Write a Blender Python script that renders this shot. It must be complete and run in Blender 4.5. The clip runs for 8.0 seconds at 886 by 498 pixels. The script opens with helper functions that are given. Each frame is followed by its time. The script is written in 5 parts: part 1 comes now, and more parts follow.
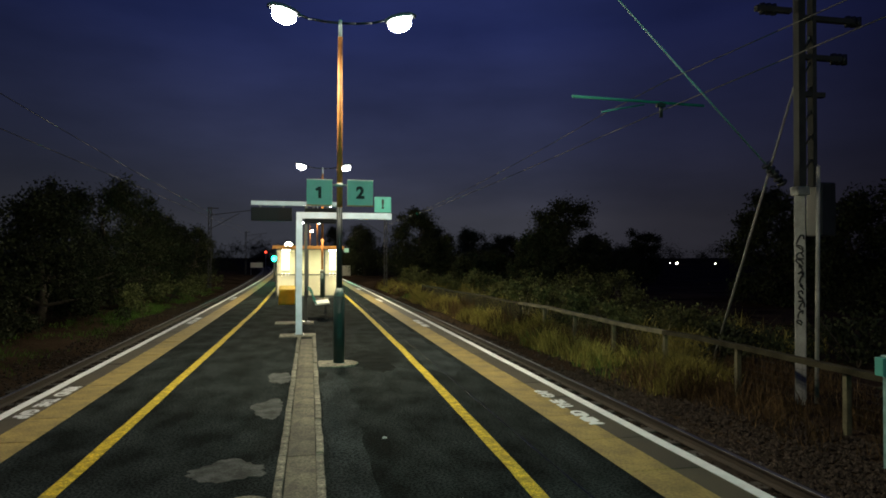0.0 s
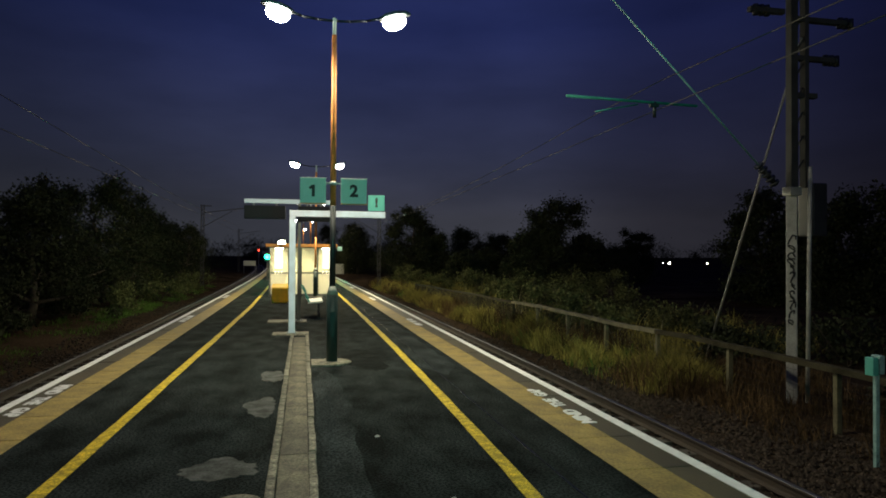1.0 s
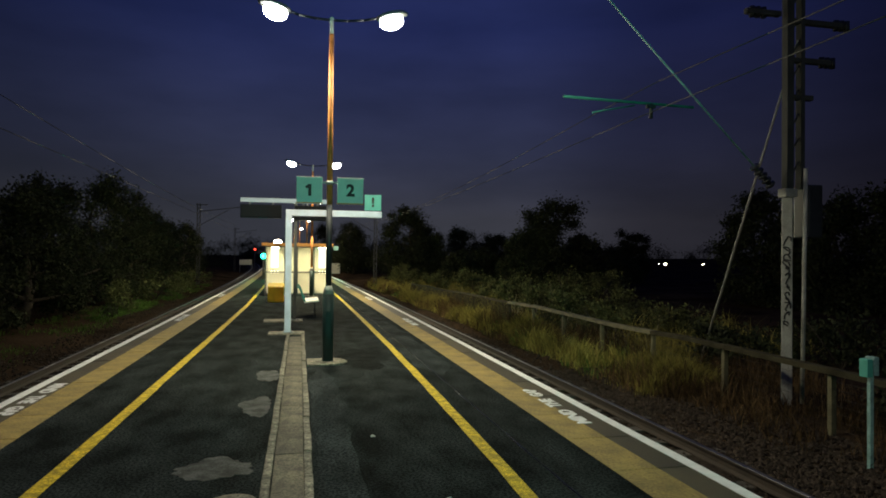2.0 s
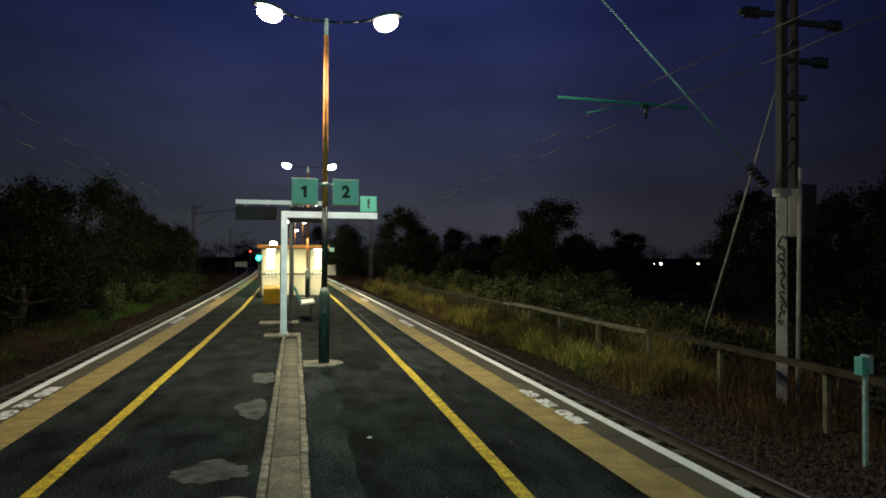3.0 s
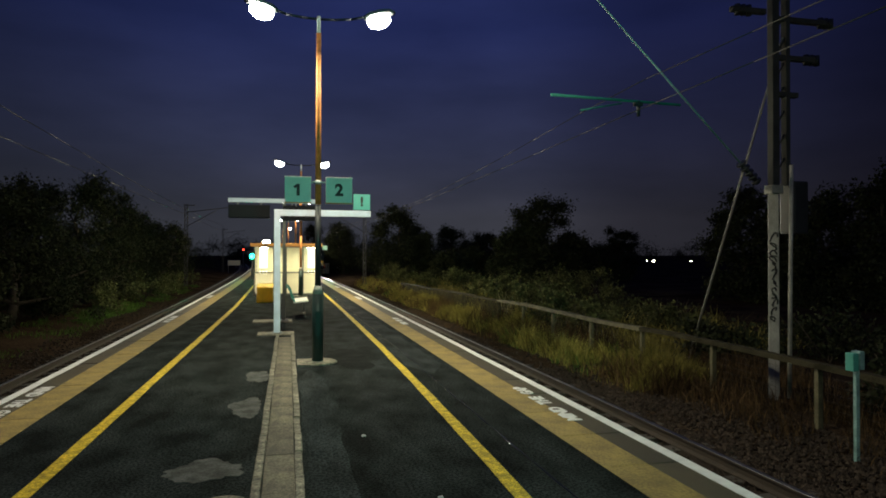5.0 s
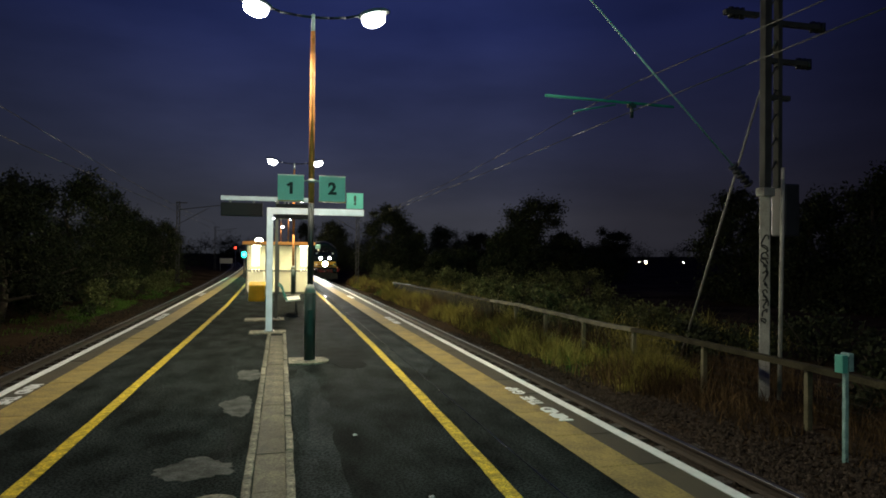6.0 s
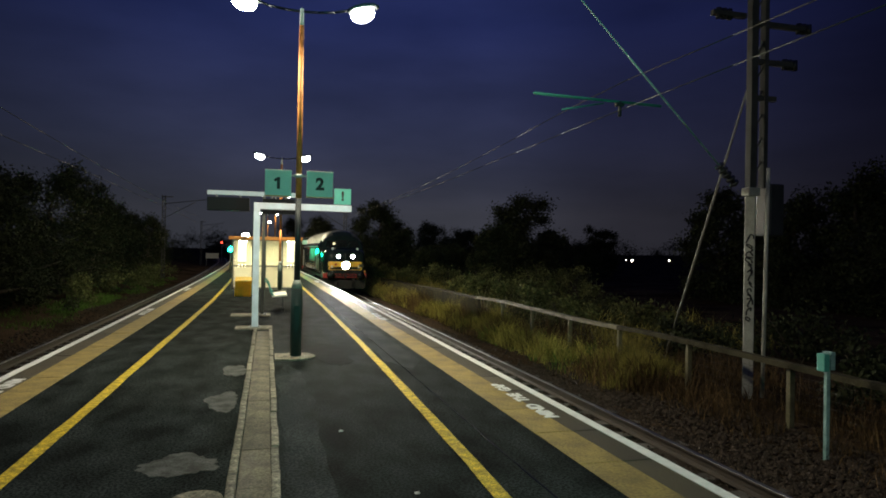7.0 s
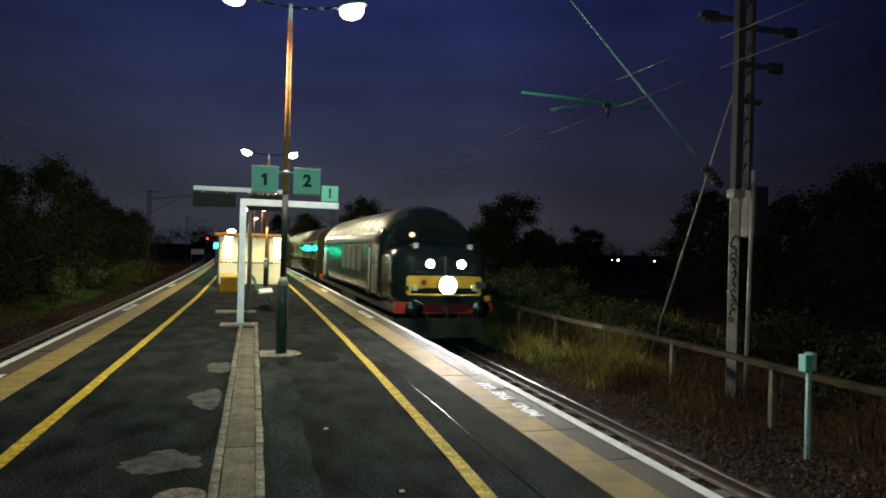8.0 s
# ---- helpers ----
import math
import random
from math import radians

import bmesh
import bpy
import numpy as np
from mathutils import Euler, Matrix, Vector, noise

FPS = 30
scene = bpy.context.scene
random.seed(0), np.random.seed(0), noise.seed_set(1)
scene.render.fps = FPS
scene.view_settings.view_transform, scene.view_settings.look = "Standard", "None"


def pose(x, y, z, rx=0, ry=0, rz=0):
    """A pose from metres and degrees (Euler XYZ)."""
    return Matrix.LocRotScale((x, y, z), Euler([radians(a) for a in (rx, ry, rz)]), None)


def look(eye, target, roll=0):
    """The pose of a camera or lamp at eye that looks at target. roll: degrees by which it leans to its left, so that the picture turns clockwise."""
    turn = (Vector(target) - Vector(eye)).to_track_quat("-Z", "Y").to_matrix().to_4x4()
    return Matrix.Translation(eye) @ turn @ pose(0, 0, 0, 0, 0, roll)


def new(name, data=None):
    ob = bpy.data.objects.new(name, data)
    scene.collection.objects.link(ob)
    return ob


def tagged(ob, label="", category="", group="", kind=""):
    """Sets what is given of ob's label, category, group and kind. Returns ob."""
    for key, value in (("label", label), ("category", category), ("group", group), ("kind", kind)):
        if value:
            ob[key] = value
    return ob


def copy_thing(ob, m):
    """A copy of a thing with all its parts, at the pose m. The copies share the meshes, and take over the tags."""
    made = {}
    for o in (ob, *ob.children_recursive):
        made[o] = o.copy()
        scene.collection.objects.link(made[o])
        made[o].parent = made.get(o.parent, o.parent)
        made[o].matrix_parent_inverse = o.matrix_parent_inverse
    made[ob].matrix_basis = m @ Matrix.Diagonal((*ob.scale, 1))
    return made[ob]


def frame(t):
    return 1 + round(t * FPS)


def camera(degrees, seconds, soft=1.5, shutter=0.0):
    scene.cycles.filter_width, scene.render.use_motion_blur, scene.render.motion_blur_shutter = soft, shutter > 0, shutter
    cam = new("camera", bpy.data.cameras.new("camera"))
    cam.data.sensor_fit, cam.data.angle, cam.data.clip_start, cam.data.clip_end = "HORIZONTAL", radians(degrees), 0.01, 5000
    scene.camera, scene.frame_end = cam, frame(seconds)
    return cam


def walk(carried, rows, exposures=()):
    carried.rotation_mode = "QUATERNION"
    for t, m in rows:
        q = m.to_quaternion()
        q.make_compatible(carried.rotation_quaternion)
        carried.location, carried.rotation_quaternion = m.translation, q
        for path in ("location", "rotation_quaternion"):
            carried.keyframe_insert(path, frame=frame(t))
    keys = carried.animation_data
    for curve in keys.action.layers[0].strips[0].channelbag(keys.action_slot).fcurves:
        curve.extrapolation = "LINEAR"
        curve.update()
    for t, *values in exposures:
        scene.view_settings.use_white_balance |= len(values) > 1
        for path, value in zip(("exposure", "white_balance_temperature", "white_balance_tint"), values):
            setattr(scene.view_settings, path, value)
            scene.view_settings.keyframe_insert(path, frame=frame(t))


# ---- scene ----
LENS = 68.22
cam = camera(LENS, 8.0, soft=1.8, shutter=0.3)
EYE = Vector((0.0, 0.0, 1.65))
# seconds, heading to the right of the line, pitch, lean
AIM = [(0.0, 11.5, 0.84, 0.12), (0.5, 11.861, 0.827, 0.31), (1.0, 12.066, 0.733, 0.333), (1.5, 12.22, 0.688, 0.591),
       (3.0, 12.749, 0.818, 0.282), (3.5, 12.846, 0.731, 0.197), (4.0, 13.014, 0.626, 0.076), (4.5, 13.164, 0.637, 0.032),
       (6.0, 13.934, 0.602, 0.534), (6.5, 14.486, 0.538, 0.835), (7.0, 15.026, 0.325, 1.005), (7.5, 15.588, 0.156, 1.424),
       (8.0, 16.157, 0.203, 1.565)]


def aim(heading, pitch, lean):
    h, p = radians(heading), radians(pitch)
    way = Vector((math.sin(h) * math.cos(p), math.cos(h) * math.cos(p), math.sin(p)))
    return look(EYE, EYE + way, lean)


walk(cam, [(t, aim(h, p, r)) for t, h, p, r in AIM])

# ---- world: late dusk, deep blue above, brownish glow at the horizon, thin cloud ----
world = bpy.data.worlds.new("dusk")
scene.world = world
world.use_nodes = True
wn, wl = world.node_tree.nodes, world.node_tree.links
bg = wn["Background"]
tc = wn.new("ShaderNodeTexCoord")
sep = wn.new("ShaderNodeSeparateXYZ")
ramp = wn.new("ShaderNodeValToRGB")
wl.new(tc.outputs["Generated"], sep.inputs[0])
wl.new(sep.outputs["Z"], ramp.inputs[0])
cr = ramp.color_ramp
cr.elements[0].position, cr.elements[0].color = 0.0, (0.0300, 0.0315, 0.0380, 1)
cr.elements[1].position, cr.elements[1].color = 1.0, (0.0105, 0.0175, 0.080, 1)
for at, col in ((0.06, (0.0305, 0.0320, 0.0410, 1)), (0.16, (0.0220, 0.0260, 0.0520, 1)), (0.33, (0.0122, 0.0176, 0.0660, 1))):
    e = cr.elements.new(at)
    e.color = col
cloud = wn.new("ShaderNodeTexNoise")
cloud.inputs["Scale"].default_value, cloud.inputs["Detail"].default_value = 3.2, 7
stretch = wn.new("ShaderNodeMapping")
stretch.inputs["Scale"].default_value = (1, 1, 3.5)
wl.new(tc.outputs["Generated"], stretch.inputs[0])
wl.new(stretch.outputs[0], cloud.inputs["Vector"])
cramp = wn.new("ShaderNodeValToRGB")
cramp.color_ramp.elements[0].position, cramp.color_ramp.elements[0].color = 0.36, (0.82, 0.83, 0.83, 1)
cramp.color_ramp.elements[1].position, cramp.color_ramp.elements[1].color = 0.70, (1.22, 1.20, 1.20, 1)
wl.new(cloud.outputs["Fac"], cramp.inputs[0])
mul = wn.new("ShaderNodeMixRGB")
mul.blend_type = "MULTIPLY"
mul.inputs[0].default_value = 1.0
wl.new(ramp.outputs[0], mul.inputs[1])
wl.new(cramp.outputs[0], mul.inputs[2])
# the sky is brightest ahead, some lamp bloom put in; it fades to both sides
side = wn.new("ShaderNodeValToRGB")
half_x = wn.new("ShaderNodeMapRange")
half_x.inputs[1].default_value, half_x.inputs[2].default_value = -1.0, 1.0
wl.new(sep.outputs["X"], half_x.inputs[0])
wl.new(half_x.outputs[0], side.inputs[0])
side.color_ramp.interpolation = "EASE"
side.color_ramp.elements[0].position, side.color_ramp.elements[0].color = 0.30, (0.74, 0.74, 0.72, 1)
side.color_ramp.elements[1].position, side.color_ramp.elements[1].color = 0.90, (0.20, 0.17, 0.20, 1)
for at, col in ((0.50, (1.25, 1.27, 1.33, 1)), (0.64, (1.28, 1.27, 1.33, 1)), (0.76, (0.66, 0.62, 0.68, 1))):
    e = side.color_ramp.elements.new(at)
    e.color = col
fade = wn.new("ShaderNodeVectorMath")
fade.operation = "MULTIPLY"
wl.new(mul.outputs[0], fade.inputs[0])
wl.new(side.outputs[0], fade.inputs[1])
wl.new(fade.outputs[0], bg.inputs[0])
bg.inputs[1].default_value = 1.0


def bend(y):
    """The line curves gently to the left as it runs away."""
    return -max(y, 0.0) ** 2 / 4900.0


def swing(y):
    """Heading of the line at y, in radians (to the left)."""
    return max(y, 0.0) / 2450.0


# ---- lamps of the platform ----
POLES = [-7.5, 10.33, 27.3, 46.4, 70.0, 92.0]
LAMP_WATTS = 125
LAMP_GAIN = dict(zip(POLES, (0.98, 1.08, 2.4, 2.0, 1.6, 1.4)))  # power factor of each pole's lamps, higher up the line


def pole_x(y):
    return 0.45 if y < 20 else 0.5 if y < 60 else 1.0 + bend(y)


def lamp_light(x, y, z, throw, lean, watts, tint):
    """A street-lamp optic: throws its light along the platform, down and forwards or backwards."""
    data = bpy.data.lights.new("lamp_light", "AREA")
    data.shape, data.size, data.energy, data.color, data.spread = "DISK", 0.3, watts, tint, radians(150 if lean == 0 else 178)
    new("lamp_light", data).matrix_world = pose(x, y, z, 0, lean, 0) @ pose(0, 0, 0, throw, 0, 0)


for py in POLES:
    for side in (-1, 1):
        for throw in (-48, 48):
            lamp_light(pole_x(py) + 0.04 + side * 0.9, py, 5.20, throw, 0 if side < 0 else -26 if py > 20 else -21, LAMP_WATTS * LAMP_GAIN[py], (1.0, 0.952, 0.67) if py < 20 else (1.0, 0.89, 0.56))

# the green signal that the train runs up to stands behind the eye, and shines along the platform
SIGNAL_AT = Vector((1.9, -8.4, 2.6))
data = bpy.data.lights.new("signal_light", "SPOT")
data.energy, data.color, data.spot_size, data.spot_blend, data.shadow_soft_size = 1700, (0.03, 1.0, 0.75), radians(37), 0.55, 0.08
new("signal_light", data).matrix_world = look(SIGNAL_AT + Vector((0, 0.32, 0)), (2.0, 14, 3.0))


# ---- materials ----
def material(name, color, rough=0.7, metal=0.0, scale=6.0, vary=0.25, fine=60.0, bump=0.25, rand=0.0, spec=0.5, color2=None, island=False, along=1.0, hard=0.0):
    """Two scales of colour variation, fine relief, and a change from piece to piece."""
    m = bpy.data.materials.new(name)
    m.use_nodes = True
    n, l = m.node_tree.nodes, m.node_tree.links
    b = n["Principled BSDF"]
    geo = n.new("ShaderNodeTexCoord")
    big, small = n.new("ShaderNodeTexNoise"), n.new("ShaderNodeTexNoise")
    big.inputs["Scale"].default_value, big.inputs["Detail"].default_value = scale, 5
    small.inputs["Scale"].default_value, small.inputs["Detail"].default_value = fine, 4
    mapping = n.new("ShaderNodeMapping")
    mapping.inputs["Scale"].default_value = (1, along, 1)
    l.new(geo.outputs["Object"], mapping.inputs[0])
    l.new(mapping.outputs[0], big.inputs["Vector"])
    l.new(geo.outputs["Object"], small.inputs["Vector"])
    r = n.new("ShaderNodeValToRGB")
    c = Vector(color[:3])
    d = Vector(color2[:3]) if color2 else c * (1 - vary)
    r.color_ramp.elements[0].position, r.color_ramp.elements[0].color = 0.35, (*d, 1)
    r.color_ramp.elements[1].position, r.color_ramp.elements[1].color = 0.65, (*(c * (1 + vary * 0.6)), 1)
    l.new(big.outputs["Fac"], r.inputs[0])
    grain = n.new("ShaderNodeMapRange")
    grain.inputs[1].default_value, grain.inputs[2].default_value = 0.3 + 1.5 * hard, 0.7 - 1.5 * hard
    grain.inputs[3].default_value, grain.inputs[4].default_value = 1 - vary * 0.8, 1 + vary * 0.5
    l.new(small.outputs["Fac"], grain.inputs[0])
    out = grain.outputs[0]
    if rand:
        info = n.new("ShaderNodeObjectInfo") if not island else n.new("ShaderNodeNewGeometry")
        mr = n.new("ShaderNodeMapRange")
        mr.inputs[3].default_value, mr.inputs[4].default_value = 1 - rand, 1 + rand
        l.new(info.outputs["Random" if not island else "Random Per Island"], mr.inputs[0])
        mm = n.new("ShaderNodeMath")
        mm.operation = "MULTIPLY"
        l.new(out, mm.inputs[0])
        l.new(mr.outputs[0], mm.inputs[1])
        out = mm.outputs[0]
    mx = n.new("ShaderNodeVectorMath")
    mx.operation = "SCALE"
    l.new(r.outputs[0], mx.inputs[0])
    l.new(out, mx.inputs["Scale"])
    l.new(mx.outputs[0], b.inputs["Base Color"])
    rr = n.new("ShaderNodeMapRange")
    rr.inputs[3].default_value, rr.inputs[4].default_value = max(rough - 0.14, 0.03), min(rough + 0.12, 1)
    l.new(big.outputs["Fac"], rr.inputs[0])
    l.new(rr.outputs[0], b.inputs["Roughness"])
    b.inputs["Metallic"].default_value = metal
    b.inputs["Specular IOR Level"].default_value = spec
    if bump:
        bp = n.new("ShaderNodeBump")
        bp.inputs["Strength"].default_value, bp.inputs["Distance"].default_value = bump, 0.01
        l.new(small.outputs["Fac"], bp.inputs["Height"])
        l.new(bp.outputs[0], b.inputs["Normal"])
    return m


def glow(name, color, strength):
    m = bpy.data.materials.new(name)
    m.use_nodes = True
    b = m.node_tree.nodes["Principled BSDF"]
    b.inputs["Base Color"].default_value = (*color, 1)
    b.inputs["Emission Color"].default_value = (*color, 1)
    b.inputs["Emission Strength"].default_value = strength
    return m


def glass_mat(name, color=(1, 1, 1), rough=0.02, alpha=0.25):
    m = bpy.data.materials.new(name)
    m.use_nodes = True
    n, l = m.node_tree.nodes, m.node_tree.links
    out = n["Material Output"]
    n.remove(n["Principled BSDF"])
    tr, gl, mix = n.new("ShaderNodeBsdfTransparent"), n.new("ShaderNodeBsdfGlossy"), n.new("ShaderNodeMixShader")
    tr.inputs[0].default_value = (*color, 1)
    gl.inputs["Roughness"].default_value = rough
    fr = n.new("ShaderNodeFresnel")
    fr.inputs[0].default_value = 1.5
    l.new(fr.outputs[0], mix.inputs[0])
    l.new(tr.outputs[0], mix.inputs[1])
    l.new(gl.outputs[0], mix.inputs[2])
    l.new(mix.outputs[0], out.inputs[0])
    return m


M = {}
M["asphalt"] = material("asphalt", (0.0228, 0.0278, 0.0282), 0.92, scale=2.6, vary=0.62, fine=46, bump=0.7, hard=0.125, spec=0.012, along=0.5)
M["asphalt_light"] = material("greyer_asphalt", (0.0330, 0.0405, 0.0425), 0.85, scale=2.4, vary=0.6, fine=46, bump=0.7, hard=0.125, spec=0.012, along=0.4)
M["asphalt_dark"] = material("oily_asphalt", (0.0135, 0.0155, 0.0155), 0.95, scale=3.0, vary=0.5, fine=46, bump=0.7, hard=0.12, spec=0.01)
M["asphalt_patch"] = material("asphalt_patch", (0.075, 0.08, 0.078), 0.85, spec=0.1, scale=7, vary=0.5, fine=60, bump=0.5)
M["coping"] = material("coping_concrete", (0.315, 0.222, 0.062), 0.7, scale=4, vary=0.32, fine=40, bump=0.4, hard=0.06, rand=0.16)
M["white_paint"] = material("white_paint", (0.87, 0.86, 0.86), 0.6, scale=9, vary=0.10, fine=90, bump=0.3)
M["yellow_paint"] = material("yellow_paint", (0.64, 0.455, 0.028), 0.75, spec=0.2, scale=11, vary=0.42, fine=70, hard=0.09, bump=0.45)
M["drain"] = material("drain_concrete", (0.125, 0.110, 0.074), 0.85, scale=4, vary=0.5, fine=55, hard=0.09, bump=0.6, rand=0.22)
M["kerb"] = material("kerb_concrete", (0.215, 0.198, 0.148), 0.88, scale=9, vary=0.55, fine=45, hard=0.08, bump=0.6, rand=0.3)
M["wall_brick"] = material("platform_wall", (0.10, 0.075, 0.06), 0.9, scale=3, vary=0.4, fine=40, bump=0.6)
M["ground"] = material("earth", (0.050, 0.034, 0.022), 0.95, scale=0.5, vary=0.5, fine=14, bump=0.8, spec=0.0)
M["ballast"] = material("ballast", (0.036, 0.028, 0.022), 0.9, scale=1.2, vary=0.45, fine=25, bump=1.0, spec=0.05)
M["stone"] = material("ballast_stone", (0.050, 0.037, 0.028), 0.9, spec=0.1, scale=9, vary=0.3, fine=40, bump=0.4, rand=0.5, island=True)
M["sleeper"] = material("sleeper_concrete", (0.058, 0.050, 0.042), 0.88, scale=5, vary=0.35, fine=40, bump=0.5, rand=0.25)
M["rail"] = material("rusty_rail", (0.042, 0.028, 0.020), 0.8, 0.0, scale=6, vary=0.3, fine=60, bump=0.3)
M["rail_head"] = material("worn_rail_head", (0.30, 0.29, 0.28), 0.36, 1.0, scale=3, vary=0.2, fine=60, bump=0.08)
M["pole_orange"] = material("orange_pole_paint", (0.54, 0.205, 0.055), 0.55, spec=0.25, scale=7, vary=0.28, fine=60, bump=0.1)
M["boot_green"] = material("dark_green_pole_paint", (0.009, 0.030, 0.028), 0.6, scale=7, vary=0.2, fine=60, bump=0.1)
M["grey_metal"] = material("grey_metal", (0.28, 0.28, 0.28), 0.5, 0.5, scale=7, vary=0.2, fine=60, bump=0.1)
M["dark_metal"] = material("dark_metal", (0.03, 0.032, 0.036), 0.5, 0.3, scale=7, vary=0.2, fine=60, bump=0.1)
M["sign_teal"] = material("teal_enamel", (0.08, 0.36, 0.31), 0.45, scale=4, vary=0.12, fine=50, bump=0.05)
M["black"] = material("black_lettering", (0.008, 0.008, 0.01), 0.6, scale=6, vary=0.1, fine=50, bump=0)
M["pale_paint"] = material("pale_blue_grey_paint", (0.56, 0.63, 0.76), 0.45, scale=5, vary=0.12, fine=50, bump=0.1)
M["screen"] = material("dark_display", (0.006, 0.008, 0.012), 0.6, spec=0.15, scale=3, vary=0.2, fine=50, bump=0)
M["mast"] = material("mast_concrete", (0.36, 0.35, 0.32), 0.85, scale=3, vary=0.3, fine=50, bump=0.3)
M["mast_steel"] = material("mast_steel", (0.045, 0.045, 0.044), 0.8, 0.1, scale=3, vary=0.35, fine=50, bump=0.2)
M["arm_green"] = material("green_bracket", (0.03, 0.22, 0.17), 0.45, scale=5, vary=0.2, fine=50, bump=0.1)
M["wire"] = material("overhead_wire", (0.040, 0.038, 0.034), 0.7, 0.2, spec=0.2, scale=5, vary=0.1, fine=50, bump=0)
M["wood"] = material("weathered_fence_wood", (0.125, 0.108, 0.062), 0.85, scale=3, vary=0.4, fine=45, bump=0.5, rand=0.25)
# darker copy of the fence wood, with missing lamplight put into the colour
M["dim_wood"] = material("dim_fence_wood", (0.064, 0.056, 0.036), 0.95, spec=0.05, scale=3, vary=0.4, fine=45, bump=0.5, rand=0.35, island=True)
M["post_teal"] = material("pale_teal_post_paint", (0.24, 0.41, 0.41), 0.55, scale=7, vary=0.35, fine=60, bump=0.15)
M["cream"] = material("cream_panel", (0.75, 0.70, 0.50), 0.5, scale=2, vary=0.12, fine=30, bump=0.1)
M["orange_trim"] = material("orange_fascia", (0.55, 0.24, 0.05), 0.45, scale=4, vary=0.15, fine=50, bump=0.05)
M["shelter_frame"] = material("grey_shelter_frame", (0.12, 0.13, 0.12), 0.45, 0.3, scale=4, vary=0.15, fine=50, bump=0.05)
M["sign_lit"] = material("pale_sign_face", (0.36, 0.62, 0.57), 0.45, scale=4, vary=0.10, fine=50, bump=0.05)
M["panel_white"] = bpy.data.materials.new("white_plastic_panel")
M["panel_white"].use_nodes = True
pn, pl = M["panel_white"].node_tree.nodes, M["panel_white"].node_tree.links
df, tl, mx_ = pn.new("ShaderNodeBsdfDiffuse"), pn.new("ShaderNodeBsdfTranslucent"), pn.new("ShaderNodeMixShader")
df.inputs[0].default_value, tl.inputs[0].default_value = (0.8, 0.79, 0.72, 1), (0.88, 0.86, 0.72, 1)
mx_.inputs[0].default_value = 0.7
pl.new(df.outputs[0], mx_.inputs[1])
pl.new(tl.outputs[0], mx_.inputs[2])
pl.new(mx_.outputs[0], pn["Material Output"].inputs[0])
# thin yellow plastic that lets some light through
M["yellow_bin"] = material("yellow_plastic", (0.86, 0.66, 0.065), 0.6, scale=4, vary=0.2, fine=50, bump=0.1)
yn, yl = M["yellow_bin"].node_tree.nodes, M["yellow_bin"].node_tree.links
y_tl, y_mx = yn.new("ShaderNodeBsdfTranslucent"), yn.new("ShaderNodeMixShader")
y_tl.inputs[0].default_value, y_mx.inputs[0].default_value = (0.95, 0.70, 0.09, 1), 0.42
yl.new(yn["Principled BSDF"].outputs[0], y_mx.inputs[1])
yl.new(y_tl.outputs[0], y_mx.inputs[2])
yl.new(y_mx.outputs[0], yn["Material Output"].inputs[0])
M["tar"] = material("glossy_tar_joint", (0.018, 0.019, 0.020), 0.16, scale=9, vary=0.3, fine=60, bump=0.3)
M["glass"] = glass_mat("clear_glass", (0.93, 0.95, 0.92))
M["lamp_lens"] = glow("lamp_lens", (0.97, 1.0, 0.93), 40)
M["green_light"] = glow("green_signal_lens", (0.0015, 1.0, 0.42), 320)
M["red_light"] = glow("red_signal_lens", (1.0, 0.06, 0.03), 6)
M["tube"] = glow("shelter_tube", (1.0, 0.93, 0.70), 25)
M["strip"] = glow("shelter_strip_light", (1.0, 0.93, 0.72), 4.0)
M["diffuser"] = glow("shelter_diffuser", (1.0, 0.95, 0.76), 1.6)
M["town"] = glow("town_light", (1.0, 0.85, 0.6), 60)
M["town_green"] = glow("green_town_light", (0.05, 1.0, 0.5), 12)
M["town_amber"] = glow("amber_town_light", (1.0, 0.35, 0.05), 8)
M["bark"] = material("bark", (0.06, 0.045, 0.03), 0.9, scale=5, vary=0.4, fine=40, bump=0.8)
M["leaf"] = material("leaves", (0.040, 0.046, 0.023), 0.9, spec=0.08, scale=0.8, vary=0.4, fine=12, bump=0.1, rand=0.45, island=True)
# lighter leaf copy for bushes, with lamplight put into the colour
M["leaf_lit"] = material("lamplit_bush_leaves", (0.120, 0.128, 0.050), 0.9, spec=0.08, scale=0.8, vary=0.45, fine=12, bump=0.1, rand=0.5, island=True)
M["grass"] = material("dry_grass", (0.32, 0.275, 0.075), 0.9, spec=0.05, scale=0.5, vary=0.5, fine=9, bump=0.1, rand=0.6, island=True)
M["dead"] = material("dead_brown_stalks", (0.105, 0.066, 0.032), 0.9, spec=0.05, scale=0.6, vary=0.5, fine=12, bump=0.1, rand=0.6, island=True)
M["stalk"] = material("pale_dry_stalks", (0.34, 0.31, 0.19), 0.9, scale=0.6, vary=0.3, fine=12, bump=0.1, rand=0.4, island=True)
M["paper"] = material("white_paper_scrap", (0.7, 0.7, 0.68), 0.8, scale=9, vary=0.1, fine=50, bump=0.1)
M["stay"] = material("stay_tube_grey", (0.26, 0.42, 0.40), 0.5, scale=5, vary=0.2, fine=50, bump=0.1)
M["loco_green"] = material("dark_green_loco_paint", (0.0135, 0.0225, 0.0255), 0.16, scale=0.7, vary=0.35, fine=30, bump=0.03, spec=0.10)
M["loco_roof"] = material("grey_loco_roof", (0.085, 0.083, 0.078), 0.5, spec=0.3, scale=2.5, vary=0.45, fine=30, bump=0.08)
M["loco_yellow"] = material("yellow_nose_panel", (0.80, 0.48, 0.055), 0.35, scale=3, vary=0.15, fine=30, bump=0.03)
